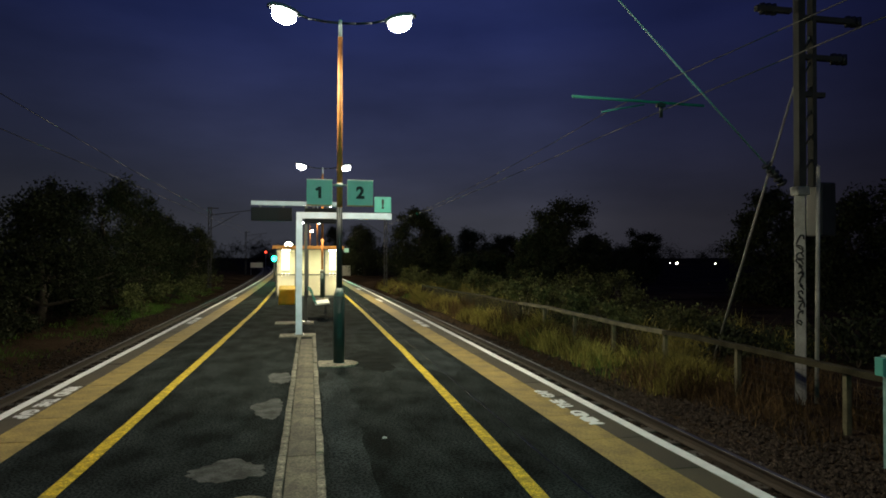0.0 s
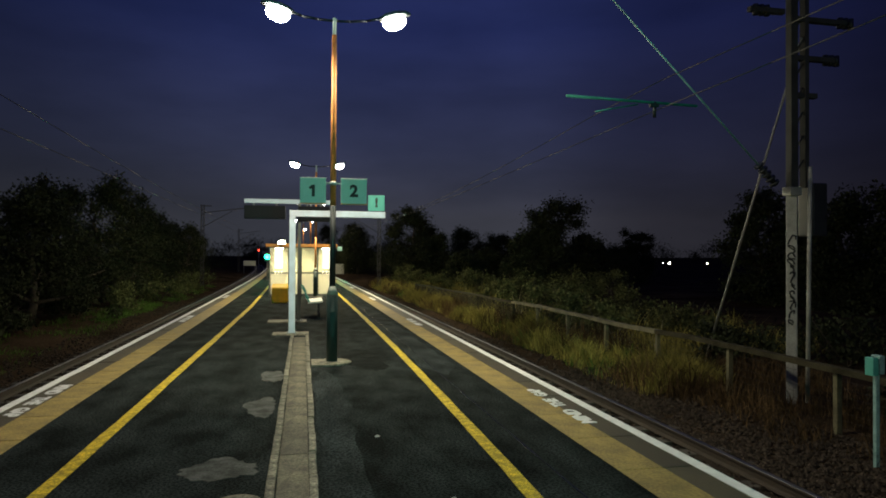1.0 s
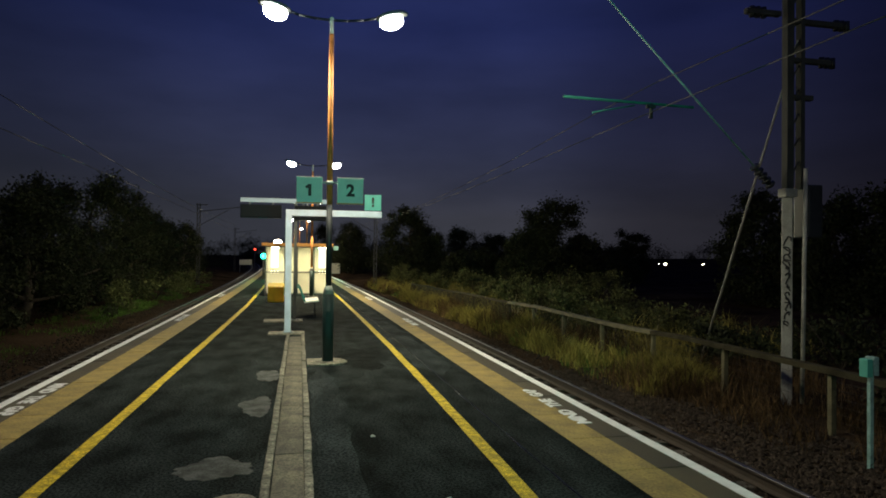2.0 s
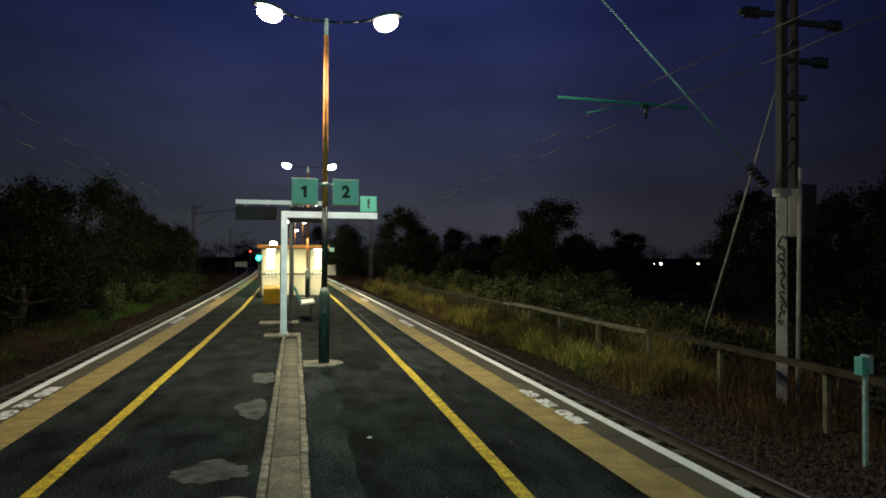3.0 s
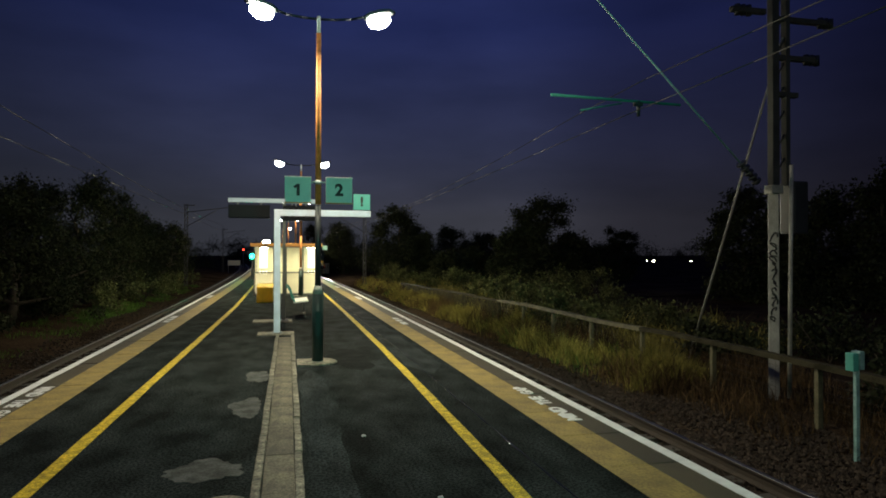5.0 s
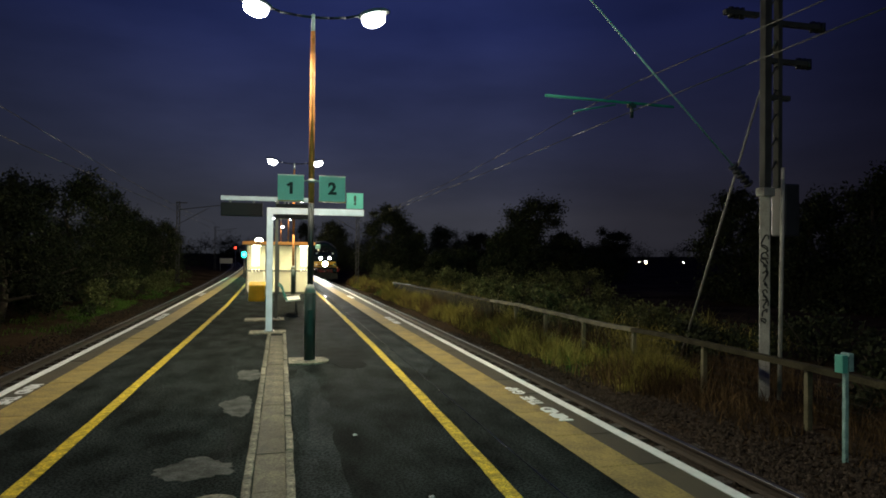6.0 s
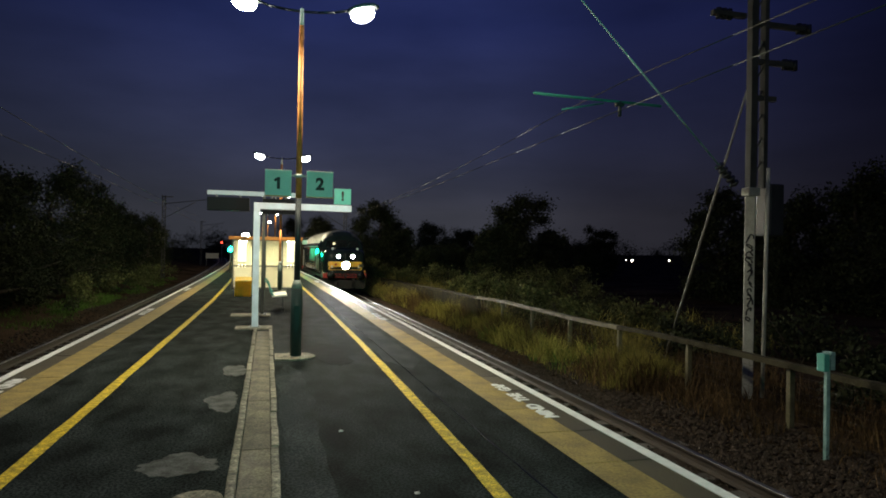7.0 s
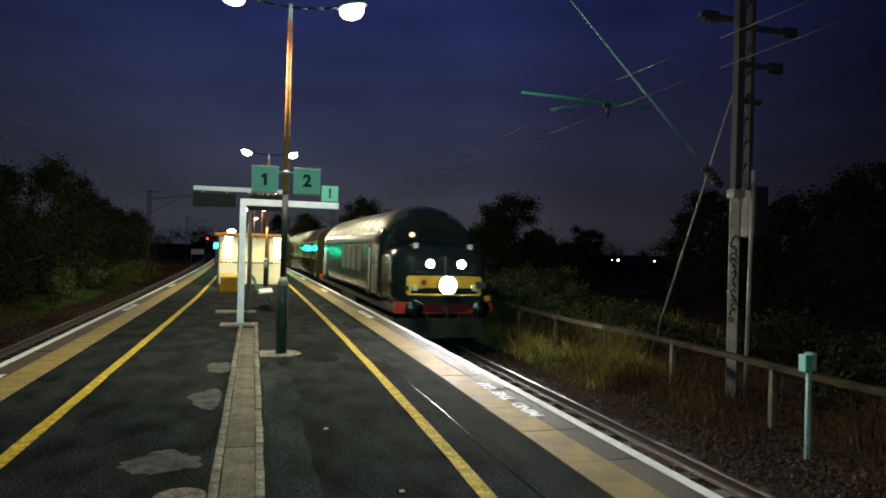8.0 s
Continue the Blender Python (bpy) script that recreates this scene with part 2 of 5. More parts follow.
M["red_paint"] = material("red_buffer_beam", (0.40, 0.025, 0.02), 0.45, scale=3, vary=0.2, fine=30, bump=0.05)
M["under"] = material("oily_underframe", (0.012, 0.011, 0.010), 0.75, scale=3, vary=0.3, fine=30, bump=0.2)
M["coach_cream"] = material("cream_coach_paint", (0.55, 0.45, 0.24), 0.12, scale=1.5, vary=0.12, fine=30, bump=0.02)
M["coach_dark"] = material("umber_coach_paint", (0.034, 0.026, 0.018), 0.15, scale=1.5, vary=0.15, fine=30, bump=0.02)
M["window_dark"] = material("dark_window_glass", (0.008, 0.01, 0.012), 0.06, scale=1.5, vary=0.1, fine=30, bump=0)
M["headlight"] = glow("headlight", (1.0, 0.97, 0.88), 2000)
# glow of the added emitters and their tubes, which only shape the beam
M["beam"] = glow("added_beam", (1.0, 0.97, 0.88), 140000)
M["reflector"] = glow("glowing_beam_tube", (1.0, 0.97, 0.88), 300)
M["cab_lamp"] = glow("cab_lamp", (1.0, 0.85, 0.5), 1.2)
M["weed"] = material("green_weeds", (0.085, 0.15, 0.030), 0.9, spec=0.08, scale=0.6, vary=0.4, fine=12, bump=0.1, rand=0.4, island=True)
M["buffer_steel"] = material("greasy_buffer_steel", (0.045, 0.047, 0.047), 0.25, 1.0, scale=6, vary=0.4, fine=40, bump=0.1)
# platform lamp's sheen on the cab side, put into a paler colour
M["cab_sheen"] = material("lamp_sheen_paint", (0.15, 0.125, 0.09), 0.4, spec=0.3, scale=3, vary=0.35, fine=30, bump=0.05)
M["marker"] = glow("marker_light", (1.0, 0.97, 0.9), 300)
M["white_plate"] = material("white_plate", (0.75, 0.76, 0.7), 0.5, scale=3, vary=0.1, fine=30, bump=0)


# ---- building helpers ----
def box(bm, x0, x1, y0, y1, z0, z1, bevel=0.0, m=None):
    r = bmesh.ops.create_cube(bm, size=1)
    vs = r["verts"]
    for v in vs:
        v.co = Vector(((x0 + x1) / 2 + v.co.x * (x1 - x0), (y0 + y1) / 2 + v.co.y * (y1 - y0), (z0 + z1) / 2 + v.co.z * (z1 - z0)))
        if m:
            v.co = m @ v.co
    if bevel:
        es = list({e for v in vs for e in v.link_edges})
        bmesh.ops.bevel(bm, geom=es, offset=bevel, segments=2, affect="EDGES", profile=0.6)


def tube(bm, p, q, r0, r1=None, n=10):
    p, q = Vector(p), Vector(q)
    r1 = r0 if r1 is None else r1
    m = (q - p).to_track_quat("Z", "Y").to_matrix()
    rings = []
    for c, r in ((p, r0), (q, r1)):
        rings.append([bm.verts.new(c + m @ Vector((math.cos(a) * r, math.sin(a) * r, 0))) for a in (2 * math.pi * k / n for k in range(n))])
    for k in range(n):
        f = bm.faces.new((rings[0][k], rings[0][(k + 1) % n], rings[1][(k + 1) % n], rings[1][k]))
        f.smooth = True
    bm.faces.new(rings[0][::-1])
    bm.faces.new(rings[1])


def path_tube(bm, pts, r, n=8):
    for a, b in zip(pts, pts[1:]):
        tube(bm, a, b, r, r, n)


def ball(bm, c, r, sx=1, sy=1, sz=1, sub=2):
    res = bmesh.ops.create_icosphere(bm, subdivisions=sub, radius=r)
    for v in res["verts"]:
        v.co = Vector((v.co.x * sx, v.co.y * sy, v.co.z * sz)) + Vector(c)
    for v in res["verts"]:
        for f in v.link_faces:
            f.smooth = True


def loft(bm, rings, closed=True, caps=True, smooth=True):
    vs = [[bm.verts.new(p) for p in ring] for ring in rings]
    n = len(vs[0])
    for a, b in zip(vs, vs[1:]):
        for k in range(n if closed else n - 1):
            f = bm.faces.new((a[k], a[(k + 1) % n], b[(k + 1) % n], b[k]))
            f.smooth = smooth
    if caps and closed:
        bm.faces.new(vs[0][::-1])
        bm.faces.new(vs[-1])


def sweep(bm, profile, ys, wobble=0.0):
    """A closed profile of (x, z) carried along the line."""
    rings = []
    for y in ys:
        dx = bend(y) + (wobble * noise.noise(Vector((y * 0.4, 3.1, 0))) if wobble else 0)
        rings.append([Vector((x + dx, y, z)) for x, z in profile])
    loft(bm, rings, smooth=False)
    bmesh.ops.recalc_face_normals(bm, faces=bm.faces)


def finish(bm, name, mat, smooth=None):
    me = bpy.data.meshes.new(name)
    bm.normal_update()
    bm.to_mesh(me)
    bm.free()
    for mm in (mat if isinstance(mat, (list, tuple)) else [mat]):
        me.materials.append(mm)
    return me


def part(name, bm, mat, parent, label="", at=None):
    ob = new(name, finish(bm, name, mat))
    ob.parent = parent
    if at is not None:
        ob.matrix_basis = at
    return tagged(ob, label)


def solid(name, bm, mat, label, category, kind="", group=""):
    return tagged(new(name, finish(bm, name, mat)), label, category, group, kind)


def thing(name, label, category, m, group="", kind=""):
    ob = new(name)
    ob.empty_display_size = 0.2
    ob.matrix_basis = m
    return tagged(ob, label, category, group, kind)


def steps(a, b, d):
    n = max(1, round((b - a) / d))
    return [a + (b - a) * k / n for k in range(n + 1)]


FAR = 96.0
NEAR = -16.0
EDGE = 3.16
YS = steps(NEAR, FAR, 3)


# ---- ground: one sheet to the horizon ----
def ground_height(x, y):
    xx = x - bend(y) if y < 200 else x
    z = -1.12
    if xx > 6.2:
        z += min((xx - 6.2) * 0.16, 0.30) + 0.10 * noise.noise(Vector((x * 0.35, y * 0.35, 1.7)))
    if xx < -6.0:
        z += min((-6.0 - xx) * 0.14, 0.75) + 0.10 * noise.noise(Vector((x * 0.35, y * 0.35, 4.7)))
    d = math.hypot(x, y)
    if d > 150:
        z += 0.012 * (d - 150) * max(0.0, noise.noise(Vector((x * 0.002, y * 0.002, 0.5)))) - 0.5
    return z


def make_ground():
    def axis(near, far):
        out, v, s = [], 0.0, 0.8
        while v < far:
            out.append(v)
            s = 0.8 if v < near else s * 1.25
            v += s
        return out + [far]
    pos = axis(34, 2600)
    xs = [-v for v in pos[:0:-1]] + pos
    ys = [-v for v in axis(10, 2600)[:0:-1]] + axis(80, 2600)
    bm = bmesh.new()
    g = [[bm.verts.new((x, y, ground_height(x, y))) for x in xs] for y in ys]
    for a, b in zip(g, g[1:]):
        for k in range(len(xs) - 1):
            f = bm.faces.new((a[k], a[k + 1], b[k + 1], b[k]))
            f.smooth = True
    solid("ground", bm, M["ground"], "dark bare earth and weeds beside the railway", "ground", "structure")


make_ground()


# ---- island platform ----
def make_platform():
    bm = bmesh.new()
    sweep(bm, [(-2.42, 0), (2.42, 0), (2.42, -1.3), (-2.42, -1.3)], YS)
    deck = solid("platform", bm, M["asphalt"], "worn dark asphalt island platform deck", "platform", "structure")
    for s, nm in ((-1, "platform_wall_west"), (1, "platform_wall_east")):
        bm = bmesh.new()
        sweep(bm, [(s * 2.425, -0.085), (s * 3.04, -0.085), (s * 3.04, -1.3), (s * 2.425, -1.3)], YS)
        solid(nm, bm, M["wall_brick"], "sooty brick wall under the platform edge", "platform wall", "structure")
    # painted lines, 4 mm thick
    for s, nm in ((-1, "yellow_line_west"), (1, "yellow_line_east")):
        bm = bmesh.new()
        ys = steps(NEAR, FAR, 0.5)
        rings = []
        for y in ys:
            mid = 1.715 - 0.28 * math.exp(-max(y, 0) / 6.2) if s > 0 else 1.755 - 0.0115 * (min(max(y, 0), 22) - 5)
            wid = 0.056 + 0.007 * noise.noise(Vector((y * 2.9, s, 7.3)))
            j, a, b = 0.012 * noise.noise(Vector((y * 1.7, s, 0.3))), mid - wid, mid + wid
            rings.append([Vector((s * (a + j) + bend(y), y, 0.002)), Vector((s * (b + j) + bend(y), y, 0.002)),
                          Vector((s * (b + j) + bend(y), y, 0.006)), Vector((s * (a + j) + bend(y), y, 0.006))])
        loft(bm, rings, smooth=False)
        bmesh.ops.recalc_face_normals(bm, faces=bm.faces)
        solid(nm, bm, M["yellow_paint"], "scuffed yellow safety line painted on asphalt", "safety line", "structure")
    return deck


deck = make_platform()


def blotch(name, cx, cy, rx, ry, seed, mat, label, z=0.005):
    bm = bmesh.new()
    n = 64
    top, low = [], []
    for k in range(n):
        a = 2 * math.pi * k / n
        r = 1 + 0.40 * noise.noise(Vector((math.cos(a) * 1.3 + seed, math.sin(a) * 1.3, seed))) + 0.16 * noise.noise(Vector((math.cos(a) * 4 + seed, math.sin(a) * 4, seed))) + 0.10 * noise.noise(Vector((math.cos(a) * 11, math.sin(a) * 11, seed)))
        x, y = cx + rx * r * math.cos(a), cy + ry * r * math.sin(a)
        top.append(bm.verts.new((x, y, z)))
        low.append(bm.verts.new((x, y, 0.0015)))
    bm.faces.new(top)
    for k in range(n):
        bm.faces.new((low[k], low[(k + 1) % n], top[(k + 1) % n], top[k]))
    solid(name, bm, mat, label, "repair patch", "structure")


def grey_strip(name, x0, x1, y0, y1, seed):
    bm = bmesh.new()
    rings = []
    for y in steps(y0, y1, 0.2):
        a = x0 + 0.09 * noise.noise(Vector((y * 1.1, seed, 0))) + 0.03 * noise.noise(Vector((y * 5, seed, 0)))
        b = x1 + 0.09 * noise.noise(Vector((y * 1.3, seed + 4, 0))) + 0.03 * noise.noise(Vector((y * 5, seed + 4, 0)))
        taper = min(1.0, (y1 - y) / 0.9 + 0.04, (y - y0) / 0.9 + 0.04)
        a, b = (a + b) / 2 - (b - a) / 2 * taper, (a + b) / 2 + (b - a) / 2 * taper
        rings.append([Vector((q + bend(y), y, z)) for q, z in ((a, 0.0005), (b, 0.0005), (b, 0.0025), (a, 0.0025))])
    loft(bm, rings, smooth=False)
    bmesh.ops.recalc_face_normals(bm, faces=bm.faces)
    solid(name, bm, M["asphalt_light"], "strip of greyer asphalt", "relaid asphalt", "structure")


# bluish sheen on the deck beside the drain, laid as a lighter coloured strip
grey_strip("relaid_strip_1", 0.16, 0.50, NEAR + 0.1, 9.8, 1.0)
grey_strip("relaid_strip_3", 1.75, 2.3, 9.0, 22.0, 8.0)
blotch("oil_stain", 0.98, 10.6, 0.33, 1.0, 2.6, M["asphalt_dark"], "dark oily stain in the asphalt", 0.0035)
blotch("repair_patch_1", -0.60, 5.33, 0.30, 0.25, 1.3, M["asphalt_patch"], "pale grey concrete patch in the asphalt")
blotch("repair_patch_2", -0.43, 7.42, 0.17, 0.42, 4.2, M["asphalt_patch"], "pale grey concrete patch in the asphalt")
blotch("repair_patch_3", -0.40, 9.3, 0.17, 0.42, 7.9, M["asphalt_patch"], "pale grey concrete patch in the asphalt")

# round inspection cover
ic = thing("inspection_cover", "round pale concrete inspection cover with a dark lifting hole", "drain cover", pose(-0.42, 4.56, 0), kind="structure")
bm = bmesh.new()
tube(bm, (0, 0, -0.01), (0, 0, 0.007), 0.17, 0.165, 28)
part("cover", bm, M["kerb"], ic)
bm = bmesh.new()
box(bm, -0.03, 0.03, -0.015, 0.015, 0.0075, 0.0095)
part("lifting_hole", bm, M["black"], ic)

# glossy tar joint beside the yellow line
bm = bmesh.new()
rings = []
for yy in steps(NEAR, 40, 0.25):
    j = 0.012 * noise.noise(Vector((yy * 2.3, 5.0, 0.0)))
    w = 0.007 + 0.006 * noise.noise(Vector((yy * 1.9, 9.0, 0.0)))
    rings.append([Vector((1.925 + j + q * w + bend(yy), yy, z)) for q, z in ((-1, 0.001), (1, 0.001), (0.6, 0.0055), (-0.6, 0.0055))])
loft(bm, rings, smooth=False)
bmesh.ops.recalc_face_normals(bm, faces=bm.faces)
solid("tar_joint", bm, M["tar"], "thin glossy black tar joint in the asphalt", "tar joint", "structure")


# ---- sleepers, rails, ballast ----
RAIL_TOP = -0.90
TRACK_X = 4.70
GAUGE = 1.505


def rail_profile(cx):
    t = RAIL_TOP
    return [(cx - 0.07, t - 0.16), (cx + 0.07, t - 0.16), (cx + 0.07, t - 0.145), (cx + 0.012, t - 0.125), (cx + 0.012, t - 0.045),
            (cx + 0.034, t - 0.035), (cx + 0.034, t - 0.006), (cx + 0.026, t), (cx - 0.026, t), (cx - 0.034, t - 0.006),
            (cx - 0.034, t - 0.035), (cx - 0.012, t - 0.045), (cx - 0.012, t - 0.125), (cx - 0.07, t - 0.145)]


def make_track(cx, name):
    tr = thing(name, "railway track with worn steel rails on concrete sleepers", "railway track", pose(0, 0, 0), kind="structure")
    ys = steps(-20, 260, 4)
    for s in (-1, 1):
        bm = bmesh.new()
        sweep(bm, rail_profile(cx + s * GAUGE / 2), ys)
        for f in bm.faces:
            if f.calc_center_median().z > RAIL_TOP - 0.012 and abs(f.normal.z) > 0.3:
                f.material_index = 1
        part("rail", bm, [M["rail"], M["rail_head"]], tr)
    bm = bmesh.new()
    box(bm, -1.25, 1.25, -0.125, 0.125, -0.13, 0.0, 0.012)
    me = finish(bm, "sleeper", M["sleeper"])
    y = -19.0
    k = 0
    while y < 80:
        ob = new("sleeper", me)
        ob.parent = tr
        ob.matrix_basis = pose(cx + bend(y), y, RAIL_TOP - 0.165 + 0.006 * math.sin(k * 2.3), 0, 0, math.degrees(swing(y)))
        y += 0.65
        k += 1
    bm = bmesh.new()
    while y < 240:
        box(bm, cx + bend(y) - 1.25, cx + bend(y) + 1.25, y - 0.125, y + 0.125, RAIL_TOP - 0.295, RAIL_TOP - 0.165)
        y += 0.65
    tagged(part("sleeper_row", bm, M["sleeper"], tr), kind="stuff")


make_track(TRACK_X, "railway_track_east")
make_track(-TRACK_X, "railway_track_west")


def make_ballast(cx, name, seed):
    rng = np.random.default_rng(seed)
    bm = bmesh.new()
    ys = steps(-20, 240, 0.9)
    off = [-1.9, -1.6, -1.3, -1.0, -0.7, -0.4, 0, 0.4, 0.7, 1.0, 1.3, 1.6, 1.9, 2.3]
    if cx < 0:
        off = [-o for o in off[::-1]]
    g = []
    for y in ys:
        row = []
        for o in off:
            z = RAIL_TOP - 0.20 + 0.025 * rng.standard_normal() - max(0, abs(o) - 1.5) * 0.42
            row.append(bm.verts.new((cx + o + bend(y), y, z)))
        g.append(row)
    for a, b in zip(g, g[1:]):
        for k in range(len(off) - 1):
            bm.faces.new((a[k], a[k + 1], b[k + 1], b[k]))
    solid(name, bm, M["ballast"], "dark brown stone ballast bed under the track", "ballast", "structure")


make_ballast(TRACK_X, "ballast_east", 5)
make_ballast(-TRACK_X, "ballast_west", 6)


def make_stones(name, spans, count, seed):
    """Loose ballast stones: squashed octahedra scattered over the bed."""
    rng = np.random.default_rng(seed)
    base = np.array([(1, 0, 0), (-1, 0, 0), (0, 1, 0), (0, -1, 0), (0, 0, 1), (0, 0, -1)], float)
    fs = [(0, 2, 4), (2, 1, 4), (1, 3, 4), (3, 0, 4), (2, 0, 5), (1, 2, 5), (3, 1, 5), (0, 3, 5)]
    V, Fc = [], []
    for k in range(count):
        x0, x1, y0, y1 = spans[k % len(spans)]
        y = y0 + (y1 - y0) * rng.random() ** 1.7
        x = rng.uniform(x0, x1) + bend(y)
        o = abs(x - bend(y)) - TRACK_X
        z = RAIL_TOP - 0.185 - max(0, abs(o) - 1.5) * 0.40
        z = max(z, ground_height(x, y) + 0.01)
        r = rng.uniform(0.018, 0.045)
        a = rng.uniform(0, 6.28)
        p = base * (r * rng.uniform(0.7, 1.3, (6, 1)))
        c, s = math.cos(a), math.sin(a)
        p = np.stack([p[:, 0] * c - p[:, 1] * s, p[:, 0] * s + p[:, 1] * c, p[:, 2] * 0.8 + p[:, 0] * 0.3], 1) + (x, y, z + r * 0.3)
        b = len(V)
        V += p.tolist()
        Fc += [(i + b, j + b, l + b) for i, j, l in fs]
    me = bpy.data.meshes.new(name)
    me.from_pydata(V, [], Fc)
    me.materials.append(M["stone"])
    tagged(new(name, me), "loose dark ballast stones along the track", "ballast stones", kind="stuff")


make_stones("ballast_stones", [(4.1, 7.2, 4, 45), (-7.0, -4.4, 5, 40)], 14000, 11)
make_stones("ballast_stones", [(5.5, 7.7, 3.2, 15)], 14000, 12)


# ---- lamp posts ----
def lamp_post(y):
    root = thing("lamp_post", "orange-brown twin-headed platform lamp post with dark green base", "lamp post",
                 pose(pole_x(y), y, 0), group="platform lamp posts")
    bm = bmesh.new()
    n = 20
    prof = [(0.30, 0.0), (0.30, 0.02), (0.27, 0.03)]
    loft(bm, [[Vector((r * math.cos(2 * math.pi * k / n), r * math.sin(2 * math.pi * k / n), z)) for k in range(n)] for r, z in prof], smooth=False)
    part("foundation_pad", bm, M["kerb"], root, "pale round concrete pad")
    bm = bmesh.new()
    tube(bm, (0, 0, 0.02), (0, 0, 1.06), 0.085, 0.085, 18)
    boot = part("base_sleeve", bm, M["boot_green"], root, "dark green steel sleeve")
    bm = bmesh.new()
    arc = [radians(-90 + k) for k in (-26, -13, 0, 13, 26)]
    loft(bm, [[Vector((r * math.cos(a), r * math.sin(a), z)) for r, a in [(0.087, a) for a in arc] + [(0.08, a) for a in reversed(arc)]] for z in (0.42, 0.80)], smooth=False)
    part("access_door", bm, M["boot_green"], boot)
    bm = bmesh.new()
    tube(bm, (0, 0, 1.06), (0, 0, 1.19), 0.088, 0.05, 18)
    part("cone_collar", bm, M["mast"], root, "grey conical collar")
    bm = bmesh.new()
    tube(bm, (0, 0, 1.19), (0, 0, 2.45), 0.047, 0.045, 14)
    part("lower_shaft", bm, M["dark_metal"] if y < 20 else M["pole_orange"], root, "dark lower shaft" if y < 20 else "orange-brown lower shaft")
    bm = bmesh.new()
    tube(bm, (0, 0, 2.45), (0, 0, 5.12), 0.045, 0.036, 14)
    part("upper_shaft", bm, M["pole_orange"], root, "orange-brown upper shaft")
    bm = bmesh.new()
    tube(bm, (0, 0, 5.12), (0, 0, 5.36), 0.03, 0.03, 12)
    ball(bm, (0, 0, 5.36), 0.035)
    part("spigot", bm, M["white_plate"], root, "pale spigot")
    for s in (-1, 1):
        bm = bmesh.new()
        path_tube(bm, [(0, 0, 5.34), (s * 0.25, 0, 5.35), (s * 0.5, 0, 5.38), (0.04 + s * 0.74, 0, 5.45)], 0.02)
        part("arm", bm, M["dark_metal"], root)
        bm = bmesh.new()
        m = pose(0.04 + s * 0.90, 0, 5.475, 0, -s * 14, 0)
        rings = []
        for q, w, h in ((-0.24, 0.06, 0.03), (-0.15, 0.13, 0.06), (0.02, 0.16, 0.075), (0.18, 0.14, 0.06), (0.26, 0.06, 0.02)):
            rings.append([m @ Vector((s * q, w * math.cos(a), max(0, math.sin(a)) * h * 1.2 + min(0, math.sin(a)) * 0.02)) for a in (2 * math.pi * k / 14 for k in range(14))])
        loft(bm, rings)
        bmesh.ops.recalc_face_normals(bm, faces=bm.faces)
        head = part("lamp_head", bm, M["grey_metal"], root, "grey oval lamp housing")
        bm = bmesh.new()
        ball(bm, (0, 0, 0), 1.0, 0.19, 0.155, 0.125, 3)
        bm.transform(pose(0.04 + s * 0.90, 0, 5.395, 0, -s * 14, 0))
        part("lens", bm, M["lamp_lens"], head, "glowing white lens")
    return root


for py in POLES:
    lamp_post(py)


# ---- platform number signs on the near post ----
def text_mesh(body, size, depth=0.004):
    cu = bpy.data.curves.new("lettering", "FONT")
    cu.body, cu.size, cu.extrude, cu.align_x, cu.align_y = body, size, depth, "CENTER", "CENTER"
    cu.offset = size * 0.045
    ob = bpy.data.objects.new("lettering", cu)
    scene.collection.objects.link(ob)
    dg = bpy.context.evaluated_depsgraph_get()
    me = bpy.data.meshes.new_from_object(ob.evaluated_get(dg))
    bpy.data.objects.remove(ob)
    return me


def square_sign(name, x, y, z, w, h, body, size, label, mat, tilt=0.0, rim=True):
    root = thing(name, label, "sign", pose(x, y, z, 0, 0, tilt))
    bm = bmesh.new()
    box(bm, -w / 2, w / 2, -0.02, 0.02, 0, h, 0.008)
    part("panel", bm, mat, root)
    if rim:
        bm = bmesh.new()
        box(bm, -w / 2 - 0.004, w / 2 + 0.004, -0.024, 0.024, h - 0.002, h + 0.014, 0.003)
        part("top_rim", bm, M["white_plate"], root, "pale metal rim")
        bm = bmesh.new()
        box(bm, -w / 2 - 0.004, w / 2 + 0.004, -0.024, 0.024, -0.014, 0.002, 0.003)
        part("bottom_rim", bm, M["orange_trim"], root, "brown lower rim")
    if body == "1":
        bm = bmesh.new()
        box(bm, -0.02, 0.028, -size * 0.36, size * 0.36, -0.004, 0.004)
        box(bm, -0.055, 0.012, -0.02, 0.02, -0.003, 0.0035, 0, pose(-0.012, size * 0.27, 0, 0, 0, 38))
        me = finish(bm, "lettering", M["black"])
    else:
        me = text_mesh(body, size)
    me.materials.clear()
    me.materials.append(M["black"])
    ob = new("number", me)
    ob.parent = root
    ob.matrix_basis = pose(0, -0.023, h * 0.5, 90, 0, 0)
    return root


SIGN_Y = 10.26
square_sign("platform_number_sign", 0.14, SIGN_Y, 2.475, 0.39, 0.38, "1", 0.25, "teal platform sign with black number 1 clamped to post", M["sign_lit"])
square_sign("platform_number_sign", 0.765, SIGN_Y, 2.475, 0.40, 0.38, "2", 0.25, "teal platform sign with black number 2 clamped to post", M["sign_lit"])
cl = thing("sign_clamp", "grey steel clamp holding number signs to the post", "bracket", pose(0.45, SIGN_Y + 0.03, 2.79))
bm = bmesh.new()
box(bm, -0.13, 0.13, -0.012, 0.012, -0.012, 0.012, 0.003)
part("bar", bm, M["grey_metal"], cl)
bm = bmesh.new()
tube(bm, (0, 0.04, -0.03), (0, 0.04, 0.03), 0.052, 0.052, 16)
part("ring", bm, M["grey_metal"], cl)


